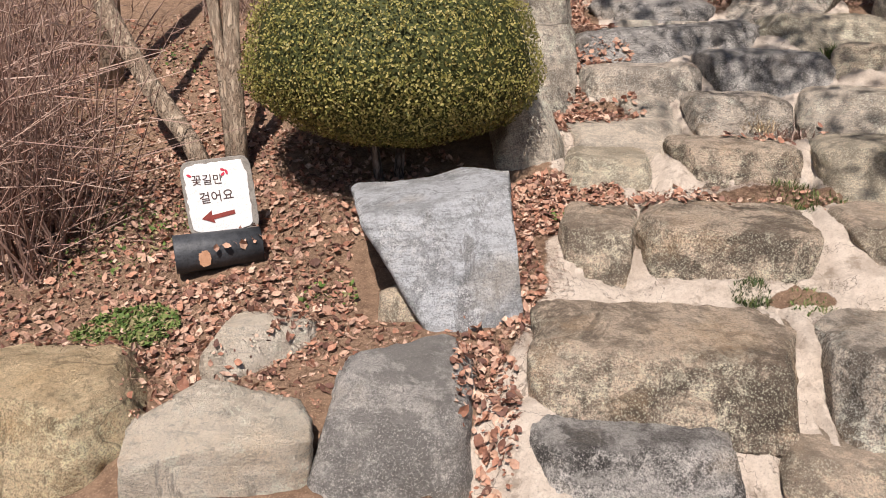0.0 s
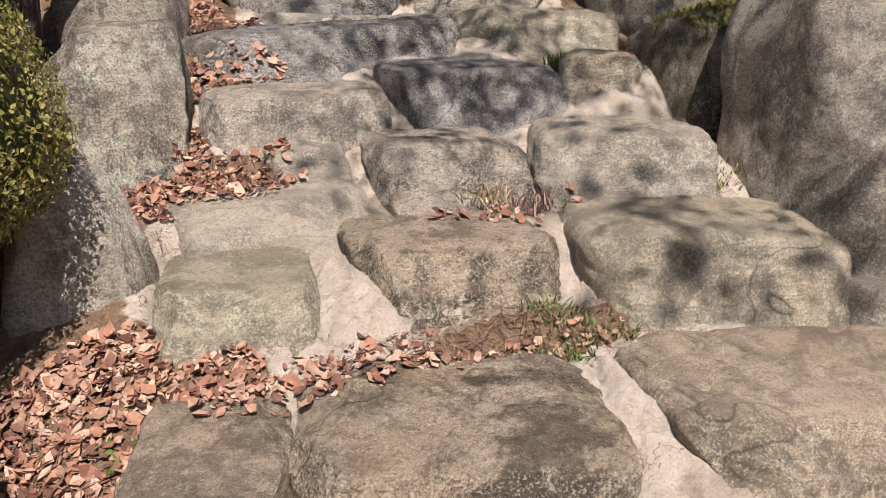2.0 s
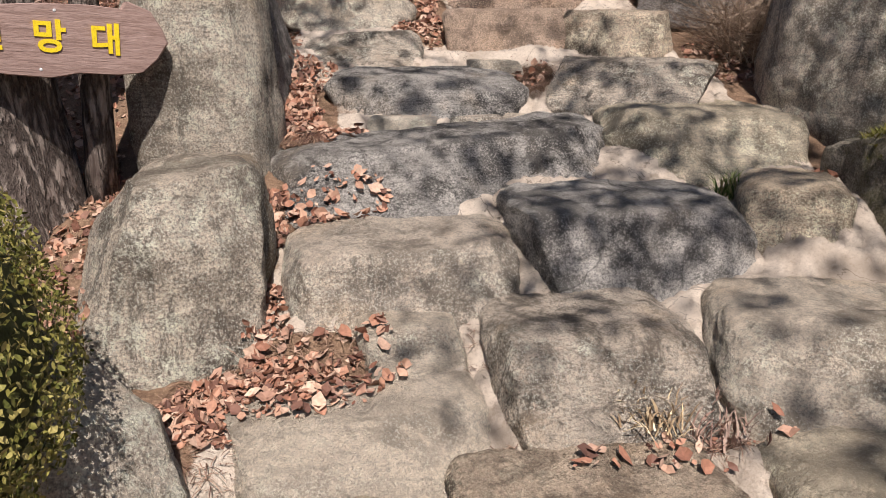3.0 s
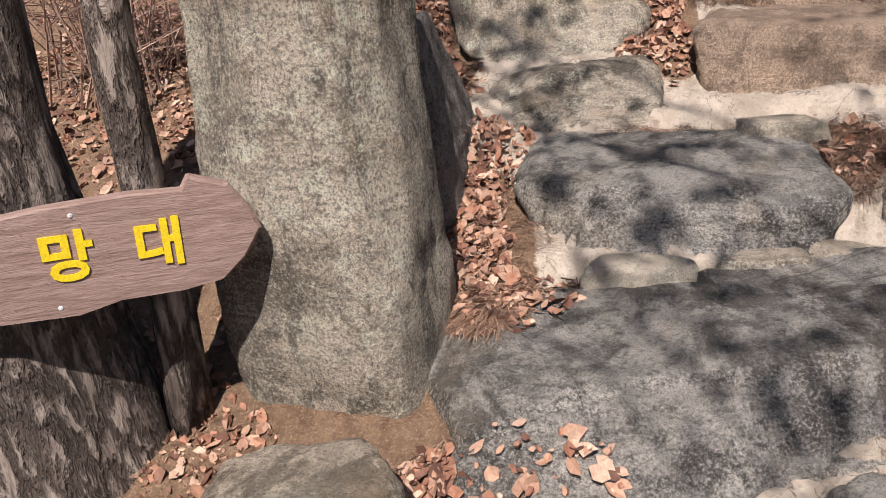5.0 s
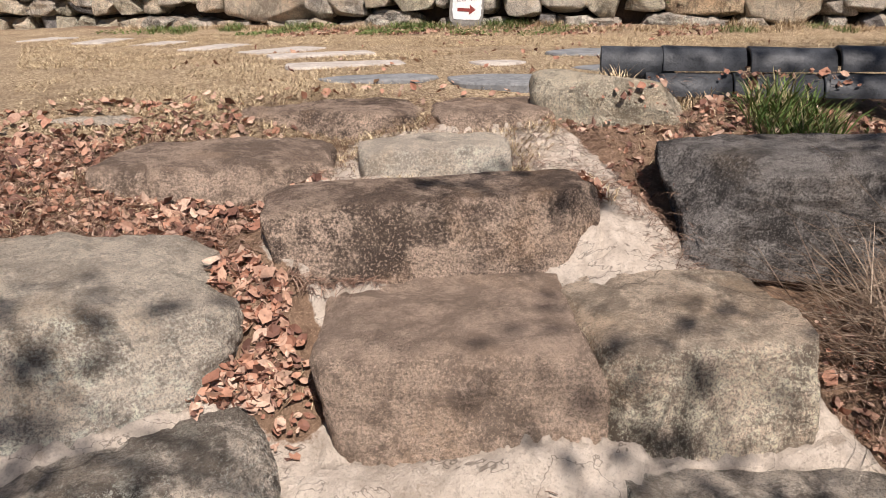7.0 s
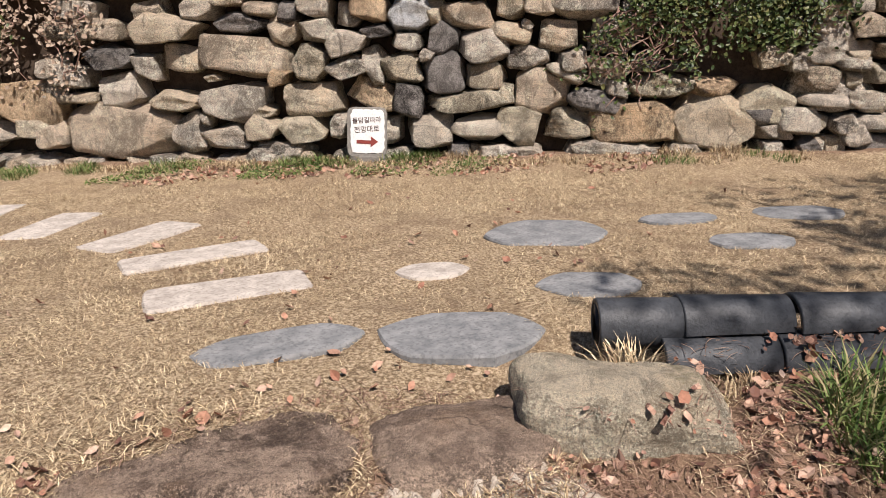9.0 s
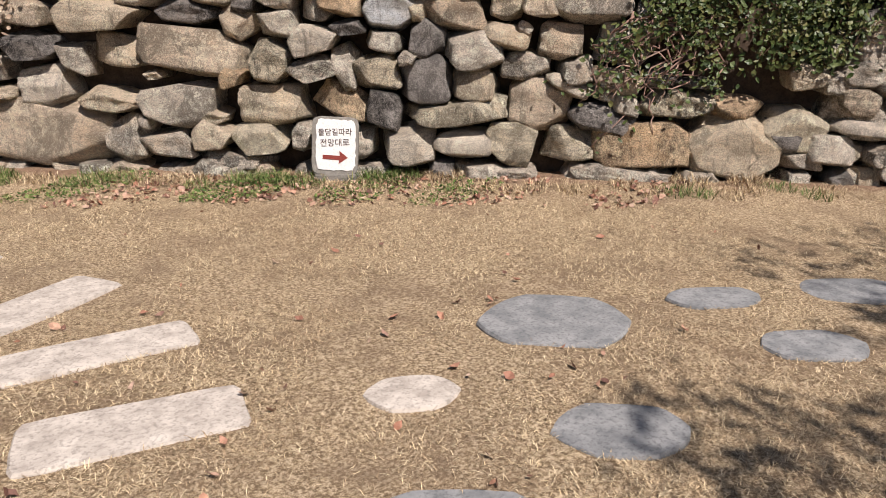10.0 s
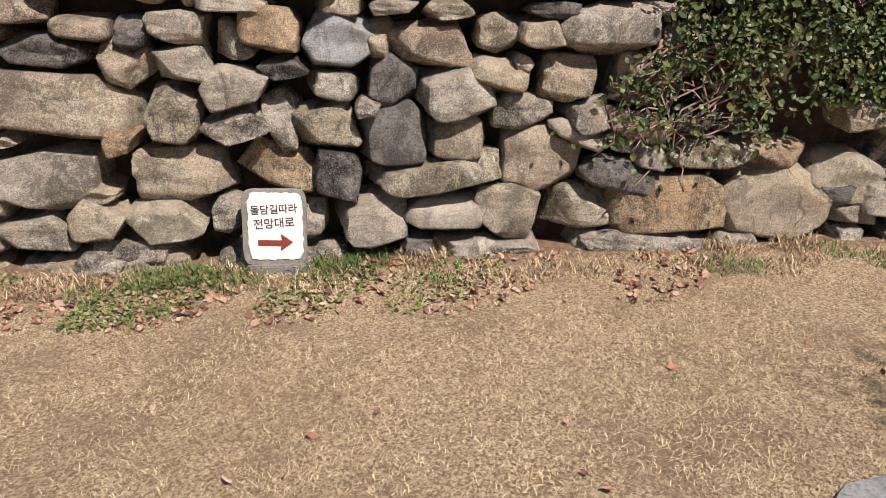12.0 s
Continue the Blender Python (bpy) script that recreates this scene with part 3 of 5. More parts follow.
step_stone((0.82, 4.58), (1.49, 4.46), 1.415, 0.4, 1.21, 0.1, "grey", under=(0.06, 0.03), rake=0.05)
step_stone((1.54, 4.55), (2.30, 4.46), 1.515, 0.42, 1.32, 0.09, "slate", "dark speckled block set in the stairs", under=(0.1, 0.02), chips=6)
step_stone((2.29, 4.54), (2.60, 4.36), 1.575, 0.38, 1.44, 0.06, "beige", "small rounded step stone", e=3.4, chips=2)
step_stone((0.84, 5.13), (2.11, 5.17), 1.66, 0.42, 1.49, 0.15, "slate", "very long granite step stone", rake=0.1, under=(0.06, 0.03))
step_stone((2.15, 5.17), (2.92, 5.05), 1.765, 0.46, 1.6, 0.14, "olive", "rounded granite step stone", e=4.0)
step_stone((1.01, 5.86), (1.96, 5.65), 1.87, 0.42, 1.725, 0.1, "slate", "long lens-shaped granite step stone", e=3.4, under=(0.3, 0.16), tilt=0.12, chips=2)
step_stone((2.08, 5.80), (2.72, 5.42), 1.95, 0.4, 1.82, 0.1, "grey", chips=8)
step_stone((1.02, 6.46), (1.60, 6.38), 2.06, 0.34, 1.92, 0.16, "grey", "dark weathered granite step stone", e=4.2, rake=0.08)
step_stone((0.84, 6.82), (1.64, 6.72), 2.33, 0.44, 2.17, 0.1, "hoary", "large rounded granite step stone", e=3.2, under=(0.2, 0.1), rake=-0.12, tilt=0.1)
step_stone((1.75, 6.50), (2.34, 6.21), 2.2, 0.46, 2.0, 0.05, "umber", "squared rust-stained block of the stairs", e=9, under=(0.16, 0.0), tilt=0.03, chips=3)
step_stone((2.33, 6.20), (2.84, 6.02), 2.195, 0.44, 2.0, 0.05, "brown", "squared granite block of the stairs", e=7, under=(0.0, 0.05), tilt=0.03)
step_stone((1.80, 6.98), (2.69, 6.73), 2.405, 0.24, 2.245, 0.09, "umber", "long squared granite step", e=12, amp=0.04, under=(0.12, 0.02), tilt=0.06, chips=3, n=44)
step_stone((1.36, 7.52), (2.05, 7.24), 2.46, 0.36, 2.4, 0.04, "umber", "flat granite stepping slab among dead leaves", e=4, fall=0.05)
step_stone((2.18, 7.26), (2.64, 7.11), 2.475, 0.2, 2.38, 0.05, "hoary", fall=0.04)
step_stone((1.88, 7.94), (2.50, 7.56), 2.535, 0.34, 2.48, 0.03, "umber", "flat brown stone sunk in dead grass", e=4, fall=0.02)
step_stone((2.56, 7.52), (2.98, 7.32), 2.535, 0.28, 2.47, 0.03, "umber", "flat brown stone sunk in dead grass", e=4, fall=0.02)
chip_stone((1.2, 5.535), (1.48, 5.50), 1.715, 0.1, 0.12, "chalk", "flat bright chip of stone", e=8)
chip_stone((1.57, 5.53), (1.80, 5.53), 1.715, 0.1, 0.12, "grey", "flat grey chip of stone", e=8)
chip_stone((1.81, 5.54), (1.98, 5.52), 1.72, 0.1, 0.12, "pale", "flat pale chip of stone", e=8)
chip_stone((1.79, 6.04), (2.07, 6.03), 1.955, 0.12, 0.16, "pale", "flat pale chip of stone", e=8)
chip_stone((1.25, 8.08), (1.6, 7.95), 2.54, 0.16, 0.16, "grey", "small grey stone sunk in dead grass", e=5)
chip_stone((0.45, 7.95), (0.95, 7.8), 2.44, 0.4, 0.3, "grey", "rounded stone among dead leaves", e=4)

# ---- boulders beside the stairs ----
boulder("boulder", -0.76, 2.08, -0.1, 0.62, 0.42, 0.53, 12, "chalk", "pale squared granite boulder beside dry soil", e=7, facets=6, taper=0.08)
boulder("boulder", -1.42, 2.22, -0.1, 0.82, 0.66, 0.56, -10, "sandy", "rounded yellow-brown granite boulder at the path edge", e=2.6)
boulder("boulder", -0.7, 2.57, 0.2, 0.62, 0.3, 0.3, 30, "chalk", "low rough beige stone in leaf litter", e=4, facets=9, taper=0.25, amp=0.08)
boulder("boulder", -0.17, 2.14, -0.15, 0.68, 0.8, 0.66, -4, "slate", "dark weathered granite boulder with lichen", e=2.8, taper=0.28, lean=(0.02, 0.1), slope=(0.0, 0.15))
boulder("boulder", -0.15, 2.72, 0.4, 0.26, 0.18, 0.2, 10, "beige", "small yellowish wedge of stone", n=10, facets=6)
boulder("standing_block", 0.19, 2.82, 0.2, 0.78, 0.56, 0.76, 10, "blue", "blue-grey split granite block on soil", e=10, amp=0.035, facets=4, point=0.6, lean=(-0.2, 0.2), slope=(0.14, 0.08))
boulder("boulder", 0.42, 3.98, 0.72, 0.5, 0.6, 0.58, 8, "pale", "mortared slope stone below the boxwood", e=4, slope=(-0.5, 0.2), taper=0.4)
boulder("boulder", 0.47, 4.66, 0.85, 0.66, 0.72, 0.79, -6, "hoary", "tall pale lichen-covered boulder beside stairs", e=4.4, taper=0.3, lean=(0.06, 0.1), slope=(0.15, 0.0), facets=8)
boulder("standing_stone", 0.6, 5.46, 1.35, 0.55, 0.5, 1.6, -18, "hoary", "tall standing granite stone beside the stairs", e=4.5, taper=0.3, lean=(-0.06, 0.0), amp=0.05, n=40)
boulder("boulder", 0.72, 6.12, 1.6, 0.44, 0.56, 0.7, -12, "dark", "dark shaded boulder behind the standing stone", e=4, taper=0.15)
boulder("boulder", 3.0, 3.55, 0.8, 0.95, 1.0, 1.2, -10, "grey", "large leaning granite boulder beside stairs", e=4.5, lean=(0.2, 0.1), facets=8, n=22)
boulder("boulder", 3.2, 4.5, 1.1, 0.85, 0.75, 0.74, -8, "mossy", "dark boulder with moss and grass on top", e=4)
boulder("boulder", 3.4, 5.35, 1.5, 0.8, 0.9, 1.05, 4, "grey", "large smooth grey boulder beside stairs", e=4.5)
boulder("boulder", 3.36, 6.55, 2.12, 0.8, 0.52, 0.4, -32, "dark", "dark angular boulder at the stair head", e=11, facets=5, hewn=True, amp=0.08)
boulder("boulder", 3.25, 7.35, 2.37, 0.62, 0.3, 0.265, -38, "olive", "rounded olive-grey boulder beside clay tiles", e=3.4, slope=(-0.12, 0.0), facets=5)

# ---- the ground sheet ----
xs = np.concatenate([np.array([-400, -150, -60, -25, -12, -8, -6, -5]), np.arange(-4, 0, 0.05), np.arange(0, 3.1, 0.02), np.arange(3.1, 8.6, 0.05), np.array([9, 10, 12, 16, 25, 60, 150, 400])])
ys = np.concatenate([np.array([-400, -150, -60, -25, -12, -6, -3]), np.arange(-1.5, 1.4, 0.05), np.arange(1.4, 8.3, 0.02), np.arange(8.3, 13.1, 0.05), np.array([14, 16, 20, 30, 60, 150, 400])])
gx, gy = np.meshgrid(xs, ys)
gz = ground_z(gx, gy)
gu = 0.2 * gx + 0.98 * gy
near = (np.abs(gx) < 10) & (gy > -2) & (gy < 13.2)
gz = gz + np.where(near & (gu < 8.05), rng_of(5).normal(size=gz.shape) * 0.004, 0)
nx, ny = len(xs), len(ys)
cell = (np.arange(ny - 1)[:, None] * nx + np.arange(nx - 1)[None]).reshape(-1, 1)
ground_mesh = mesh_of("ground", np.stack([gx, gy, gz], -1).reshape(-1, 3).tolist(), (cell + (0, 1, nx + 1, nx)).tolist(), GROUND)
zones = ground_mesh.color_attributes.new("zone", "FLOAT_COLOR", "POINT")
mortar_zone = np.clip(inside(gx, gy), 0, 1)
for px, py, rx, ry in ((1.15, 5.46, 0.42, 0.1), (0.98, 5.75, 0.12, 0.35), (2.05, 5.98, 0.12, 0.16), (0.85, 4.3, 0.25, 0.14), (0.9, 4.98, 0.22, 0.1), (1.7, 6.75, 0.14, 0.25), (1.5, 6.12, 0.3, 0.05)):
    mortar_zone = mortar_zone * np.clip(((gx - px) / rx) ** 2 + ((gy - py) / ry) ** 2 - 0.5, 0, 1)
mortar_zone = mortar_zone * np.clip(((gx - 1.38) / 0.13) ** 2 + ((gy - 2.62) / 0.05) ** 2 - 0.5, 0, 1) * np.clip(((gx - 1.6) / 0.55) ** 2 + ((gy - 3.34) / 0.07) ** 2 - 0.5, 0, 1) * np.clip(((gx - 0.5) / 0.33) ** 2 + ((gy - 3.4) / 0.26) ** 2 - 0.6, 0, 1) * np.clip((8.05 - gu) / 0.25, 0, 1)
turf_zone = np.clip((gu - 7.75) / 0.45, 0, 1) * np.clip((15.75 - 0.9 * gx - gy) / 0.5, 0, 1) * np.clip(1 - inside(gx, gy) * np.clip((8.0 - gu) / 0.2, 0, 1), 0, 1)
colours = np.stack([mortar_zone, turf_zone, 0 * gx, 0 * gx + 1], -1).reshape(-1)
zones.data.foreach_set("color", colours.astype(np.float32))
XS, YS, HEIGHTS = xs, ys, gz


def height(x, y):
    """The height of the ground sheet at one place."""
    i, j = min(max(int(np.searchsorted(XS, x)), 1), nx - 1), min(max(int(np.searchsorted(YS, y)), 1), ny - 1)
    fx, fy = (x - XS[i - 1]) / (XS[i] - XS[i - 1]), (y - YS[j - 1]) / (YS[j] - YS[j - 1])
    low = HEIGHTS[j - 1, i - 1] * (1 - fx) + HEIGHTS[j - 1, i] * fx
    return float(low * (1 - fy) + (HEIGHTS[j, i - 1] * (1 - fx) + HEIGHTS[j, i] * fx) * fy)


tagged(new("ground", ground_mesh), "sloping ground of leafy soil, pale mortar and dead lawn", "ground", kind="structure")

# ---- a pale broken scar on the dark block ----
block = next(o for o in scene.objects if o.name.startswith("step_stone") and "dark speckled block" in o["label"])
scar = part_of("scar", rock_mesh("scar", 0.12, 0.04, 0.1, 77, ROCK["pale"], n=8, facets=6), block, pose(0.02, -0.033, 0.05, -22, 12, 0), "pale broken patch")

# ---- the dry-stone wall behind the lawn ----
WALL_O, WALL_YAW = Vector((3.03, 13.037, 0)), -math.degrees(math.atan(0.9))
wall = tagged(new("wall_dry_stone"), "tall dry-stone wall of rounded field stones", "wall", kind="structure")
wall.matrix_basis = pose(*WALL_O, 0, 0, WALL_YAW)
SHAPES = {}


def wall_stone(s, z, w, h, turn, tone, out=0.0):
    """A field stone of the wall: place along it, height, size and turn in its face."""
    k = (next(SEEDS) % 13, tone)
    if k not in SHAPES:
        SHAPES[k] = rock_mesh("stone", 1.0, 1.0, 1.0, 300 + k[0] * 13, ROCK[tone], e=3.0 + 0.6 * (k[0] % 4), amp=0.075, facets=13, n=16, planar=True)
    ob = new("stone", SHAPES[k])
    ob.parent = wall
    ob.matrix_basis = pose(s, 0.12 - 0.08 * ((k[0] * 7) % 13) / 13, z, 0, turn, 0) @ Matrix.Diagonal((w * 1.2, 0.38, h * 1.2, 1)) @ pose(0, 0, -0.5)
    return ob


wall_stone(1.47, 3.90, 0.25, 0.12, 0, "brown")
wall_stone(1.73, 3.82, 0.23, 0.16, 0, "brown")
wall_stone(2.17, 3.83, 0.30, 0.16, 0, "grey")
wall_stone(1.96, 3.80, 0.21, 0.16, 20, "dark")
wall_stone(2.42, 3.74, 0.20, 0.20, 0, "grey")
wall_stone(2.61, 3.80, 0.28, 0.24, 5, "rust")
wall_stone(2.91, 3.75, 0.32, 0.26, 0, "blue")
wall_stone(3.10, 3.77, 0.17, 0.19, 0, "beige")
wall_stone(3.35, 3.72, 0.39, 0.26, 5, "brown")
wall_stone(3.17, 3.90, 0.22, 0.08, 0, "grey")
wall_stone(3.44, 3.88, 0.24, 0.11, 0, "olive")
wall_stone(2.93, 3.90, 0.22, 0.09, 0, "beige")
wall_stone(3.66, 3.77, 0.22, 0.18, 8, "beige")
wall_stone(3.87, 3.77, 0.23, 0.15, 5, "brown")
wall_stone(4.22, 3.79, 0.45, 0.29, -5, "grey")
wall_stone(3.95, 3.88, 0.29, 0.09, 0, "dark")
wall_stone(4.64, 3.70, 0.36, 0.26, 0, "grey")
wall_stone(4.52, 3.87, 0.32, 0.08, 0, "grey")
wall_stone(2.46, 3.91, 0.32, 0.08, 0, "pale")
wall_stone(1.56, 3.72, 0.38, 0.16, 3, "dark")
wall_stone(1.90, 3.67, 0.28, 0.22, 15, "brown")
wall_stone(2.18, 3.65, 0.26, 0.23, 3, "pale")
wall_stone(2.41, 3.54, 0.32, 0.19, -6, "pale")
wall_stone(2.64, 3.62, 0.25, 0.11, 0, "dark")
wall_stone(2.88, 3.53, 0.24, 0.14, 3, "grey")
wall_stone(3.14, 3.55, 0.25, 0.25, 10, "dark")
wall_stone(3.45, 3.49, 0.35, 0.28, -8, "grey")
wall_stone(3.67, 3.58, 0.28, 0.20, 10, "beige")
wall_stone(3.80, 3.63, 0.11, 0.09, 30, "pale")
wall_stone(4.04, 3.56, 0.41, 0.22, 14, "brown")
wall_stone(4.44, 3.51, 0.34, 0.29, -3, "grey")
wall_stone(1.63, 3.46, 0.69, 0.35, 4, "brown")
wall_stone(2.09, 3.40, 0.25, 0.28, 0, "olive")
wall_stone(2.60, 3.39, 0.19, 0.31, -14, "grey")
wall_stone(2.83, 3.34, 0.30, 0.29, 0, "olive")
wall_stone(3.03, 3.43, 0.12, 0.09, 0, "grey")
wall_stone(2.40, 3.35, 0.36, 0.18, -8, "grey")
wall_stone(3.17, 3.27, 0.36, 0.31, -12, "dark")
wall_stone(3.78, 3.39, 0.35, 0.18, 0, "grey")
wall_stone(4.13, 3.36, 0.20, 0.18, 0, "grey")
wall_stone(4.09, 3.27, 0.27, 0.14, 20, "pale")
wall_stone(4.42, 3.31, 0.38, 0.16, 12, "beige")
wall_stone(4.70, 3.34, 0.29, 0.14, 8, "dark")
wall_stone(4.33, 3.22, 0.20, 0.14, 8, "pale")
wall_stone(4.50, 3.13, 0.17, 0.14, 8, "pale")
wall_stone(4.82, 3.15, 0.43, 0.18, 0, "olive")
wall_stone(5.21, 3.14, 0.38, 0.16, 3, "rust")
wall_stone(4.94, 3.28, 0.26, 0.08, 0, "dark")
wall_stone(1.84, 3.30, 0.15, 0.15, 0, "rust")
wall_stone(1.31, 3.31, 0.13, 0.07, 0, "beige")
wall_stone(3.48, 3.25, 0.32, 0.21, -6, "beige")
wall_stone(3.88, 3.14, 0.44, 0.33, 8, "brown")
wall_stone(3.34, 3.08, 0.60, 0.18, -6, "olive")
wall_stone(4.32, 3.05, 0.39, 0.25, 8, "dark")
wall_stone(1.47, 3.13, 0.61, 0.30, -6, "grey")
wall_stone(2.10, 3.13, 0.64, 0.25, 6, "beige")
wall_stone(2.59, 3.13, 0.43, 0.24, 18, "rust")
wall_stone(2.89, 3.08, 0.23, 0.29, 8, "dark")
wall_stone(1.69, 3.03, 0.17, 0.10, 0, "beige")
wall_stone(1.21, 3.01, 0.12, 0.13, 0, "grey")
wall_stone(1.35, 2.83, 0.37, 0.24, 0, "grey")
wall_stone(1.68, 2.90, 0.27, 0.20, 6, "beige")
wall_stone(2.00, 2.88, 0.40, 0.25, 4, "olive")
wall_stone(1.82, 2.73, 0.49, 0.11, 3, "grey")
wall_stone(2.29, 2.90, 0.17, 0.19, 0, "grey")
wall_stone(3.02, 2.85, 0.32, 0.27, 0, "pale")
wall_stone(3.40, 2.87, 0.36, 0.24, -4, "pale")
wall_stone(3.74, 2.90, 0.38, 0.31, 6, "olive")
wall_stone(2.72, 2.87, 0.21, 0.20, 10, "pale")
wall_stone(4.14, 2.86, 0.39, 0.26, -4, "olive")
wall_stone(4.67, 2.87, 0.64, 0.37, -6, "rust")
wall_stone(5.22, 2.86, 0.58, 0.43, 6, "beige")
wall_stone(5.58, 2.97, 0.40, 0.25, 0, "dark")
wall_stone(5.68, 2.79, 0.24, 0.18, 0, "grey")
wall_stone(4.47, 2.68, 0.64, 0.13, 3, "grey")
wall_stone(3.76, 2.67, 0.32, 0.10, 0, "grey")
wall_stone(3.27, 2.70, 0.19, 0.10, 0, "dark")
wall_stone(0.41, 2.91, 0.97, 0.44, 4, "brown")
wall_stone(-0.13, 2.88, 0.22, 0.22, 0, "brown")
wall_stone(0.16, 3.18, 0.28, 0.12, 0, "beige")
wall_stone(-0.05, 3.24, 0.22, 0.18, 0, "grey")
wall_stone(0.52, 3.24, 0.48, 0.26, 0, "grey")
wall_stone(1.05, 3.45, 0.38, 0.23, 5, "beige")
wall_stone(0.12, 3.35, 0.31, 0.21, 0, "grey")
wall_stone(0.95, 3.13, 0.37, 0.16, 4, "beige")
wall_stone(1.05, 2.89, 0.37, 0.31, -25, "grey")
wall_stone(0.75, 3.41, 0.24, 0.24, 15, "grey")
wall_stone(0.95, 3.69, 0.52, 0.23, 3, "beige")
wall_stone(0.44, 3.48, 0.35, 0.21, 5, "dark")
wall_stone(0.45, 3.70, 0.35, 0.17, 5, "brown")
wall_stone(1.21, 3.84, 0.30, 0.17, 0, "grey")
wall_stone(-0.04, 3.43, 0.22, 0.19, 0, "grey")
wall_stone(0.12, 3.71, 0.35, 0.24, 0, "brown")
wall_stone(0.24, 3.87, 0.39, 0.16, 0, "grey")
wall_stone(0.83, 3.85, 0.34, 0.14, 0, "brown")
wall_stone(6.04, 3.08, 0.56, 0.40, 0, "grey")
wall_stone(5.87, 2.86, 0.32, 0.24, 0, "grey")
wall_stone(5.60, 2.98, 0.38, 0.29, 0, "olive")
wall_stone(5.76, 3.55, 0.27, 0.22, 0, "pale")
wall_stone(6.06, 3.44, 0.31, 0.20, 5, "grey")
wall_stone(5.62, 3.34, 0.24, 0.17, 0, "beige")
wall_stone(5.99, 3.66, 0.29, 0.18, 0, "brown")
wall_stone(5.55, 3.67, 0.30, 0.26, 0, "grey")
wall_stone(5.85, 3.29, 0.26, 0.15, 0, "grey")
wall_stone(6.24, 2.76, 0.23, 0.20, 0, "grey")
wall_stone(6.19, 3.28, 0.22, 0.17, 0, "grey")
wall_stone(-0.27, 3.17, 0.67, 0.39, 0, "rust")
wall_stone(-0.86, 3.08, 0.53, 0.22, 0, "beige")
wall_stone(-0.73, 2.91, 0.57, 0.19, 0, "grey")
wall_stone(-0.21, 2.93, 0.34, 0.19, 0, "beige")
wall_stone(-1.46, 2.91, 0.54, 0.18, 0, "grey")
wall_stone(-1.51, 3.13, 0.57, 0.24, 0, "brown")
wall_stone(-1.74, 2.97, 0.28, 0.22, 0, "grey")
wall_stone(-1.04, 3.28, 0.49, 0.21, 0, "grey")
wall_stone(-1.59, 3.35, 0.57, 0.21, 0, "grey")
filler = rng_of(77)
for k in range(44):
    if filler.uniform() < 0.35:
        continue
    wall_stone(-0.9 + k * 0.16, 2.65 + filler.uniform(-0.02, 0.02), filler.uniform(0.18, 0.28), 0.15, filler.uniform(-6, 6), "grey" if k % 3 else "brown")
tones = ["grey", "brown", "olive", "beige", "dark", "grey"]
for row in range(4):
    s = -5.0
    while s < 12.0:
        w = filler.uniform(0.16, 0.34)
        h = filler.uniform(0.14, 0.2)
        wall_stone(s + w / 2, 4.03 + row * 0.17 + filler.uniform(-0.01, 0.01), w, h, filler.uniform(-8, 8), tones[int(filler.integers(6))])
        s += w
for row in range(8):
    for s0, s1 in ((-5.0, -0.85), (5.85, 12.0)):
        s = s0
        while s < s1:
            w = filler.uniform(0.16, 0.36)
            wall_stone(s + w / 2, 2.66 + row * 0.175, w, filler.uniform(0.15, 0.2), filler.uniform(-8, 8), tones[int(filler.integers(6))])
            s += w
# dark backing block added behind the stones, showing through their gaps
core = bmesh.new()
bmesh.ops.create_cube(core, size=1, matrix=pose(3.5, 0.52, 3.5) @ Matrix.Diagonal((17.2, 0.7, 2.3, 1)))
part("wall_core", core, plain_material("packed_earth", (0.05, 0.035, 0.025), (0.1, 0.07, 0.05), 12, 0.95, 0.5), wall, "dark backing block behind the stones")

# ---- slabs and flagstones in the lawn ----


def slab_mesh(w, d, seed, round_ends, material, ragged=0.02):
    """A thin stone slab with an uneven outline and a worn rim."""
    r = rng_of(seed)
    bm = bmesh.new()
    ring = []
    for k in range(40):
        a = math.tau * k / 40
        c, s = math.cos(a), math.sin(a)
        p = 2.4 if round_ends else 14
        rad = 1 / ((abs(c) ** p + abs(s) ** p) ** (1 / p))
        wob = 1 + ragged * 1.5 * noise.noise(Vector((c * 1.6, s * 1.6, seed))) + r.normal() * ragged * 0.2
        ring.append((c * rad * w / 2 * wob, s * rad * d / 2 * wob))
    if round_ends:
        # corners at uneven steps, with nearly straight sides between them
        corners = sorted(int(40 * (k + r.uniform(-0.22, 0.22)) / 6) % 40 for k in range(6))
        base = list(ring)
        for m, k0 in enumerate(corners):
            k1 = corners[(m + 1) % 6]
            span = (k1 - k0) % 40
            for j in range(1, span):
                f = j / span
                line = [base[k0][q] * (1 - f) + base[k1][q] * f for q in (0, 1)]
                old = base[(k0 + j) % 40]
                ring[(k0 + j) % 40] = tuple(0.48 * line[q] + 0.52 * old[q] for q in (0, 1))
    rows = [[bm.verts.new((x * f, y * f, z)) for x, y in ring] for f, z in ((1.0, -0.08), (1.0, 0.008), (0.975, 0.018), (0.6, 0.02))]
    for lo, hi in zip(rows, rows[1:]):
        for k in range(40):
            bm.faces.new((lo[k], lo[(k + 1) % 40], hi[(k + 1) % 40], hi[k]))
    bm.faces.new(rows[-1])
    bm.faces.new(rows[0][::-1])
    me = bpy.data.meshes.new("slab")
    bm.to_mesh(me)
    bm.free()
    me.materials.append(material)
    return me


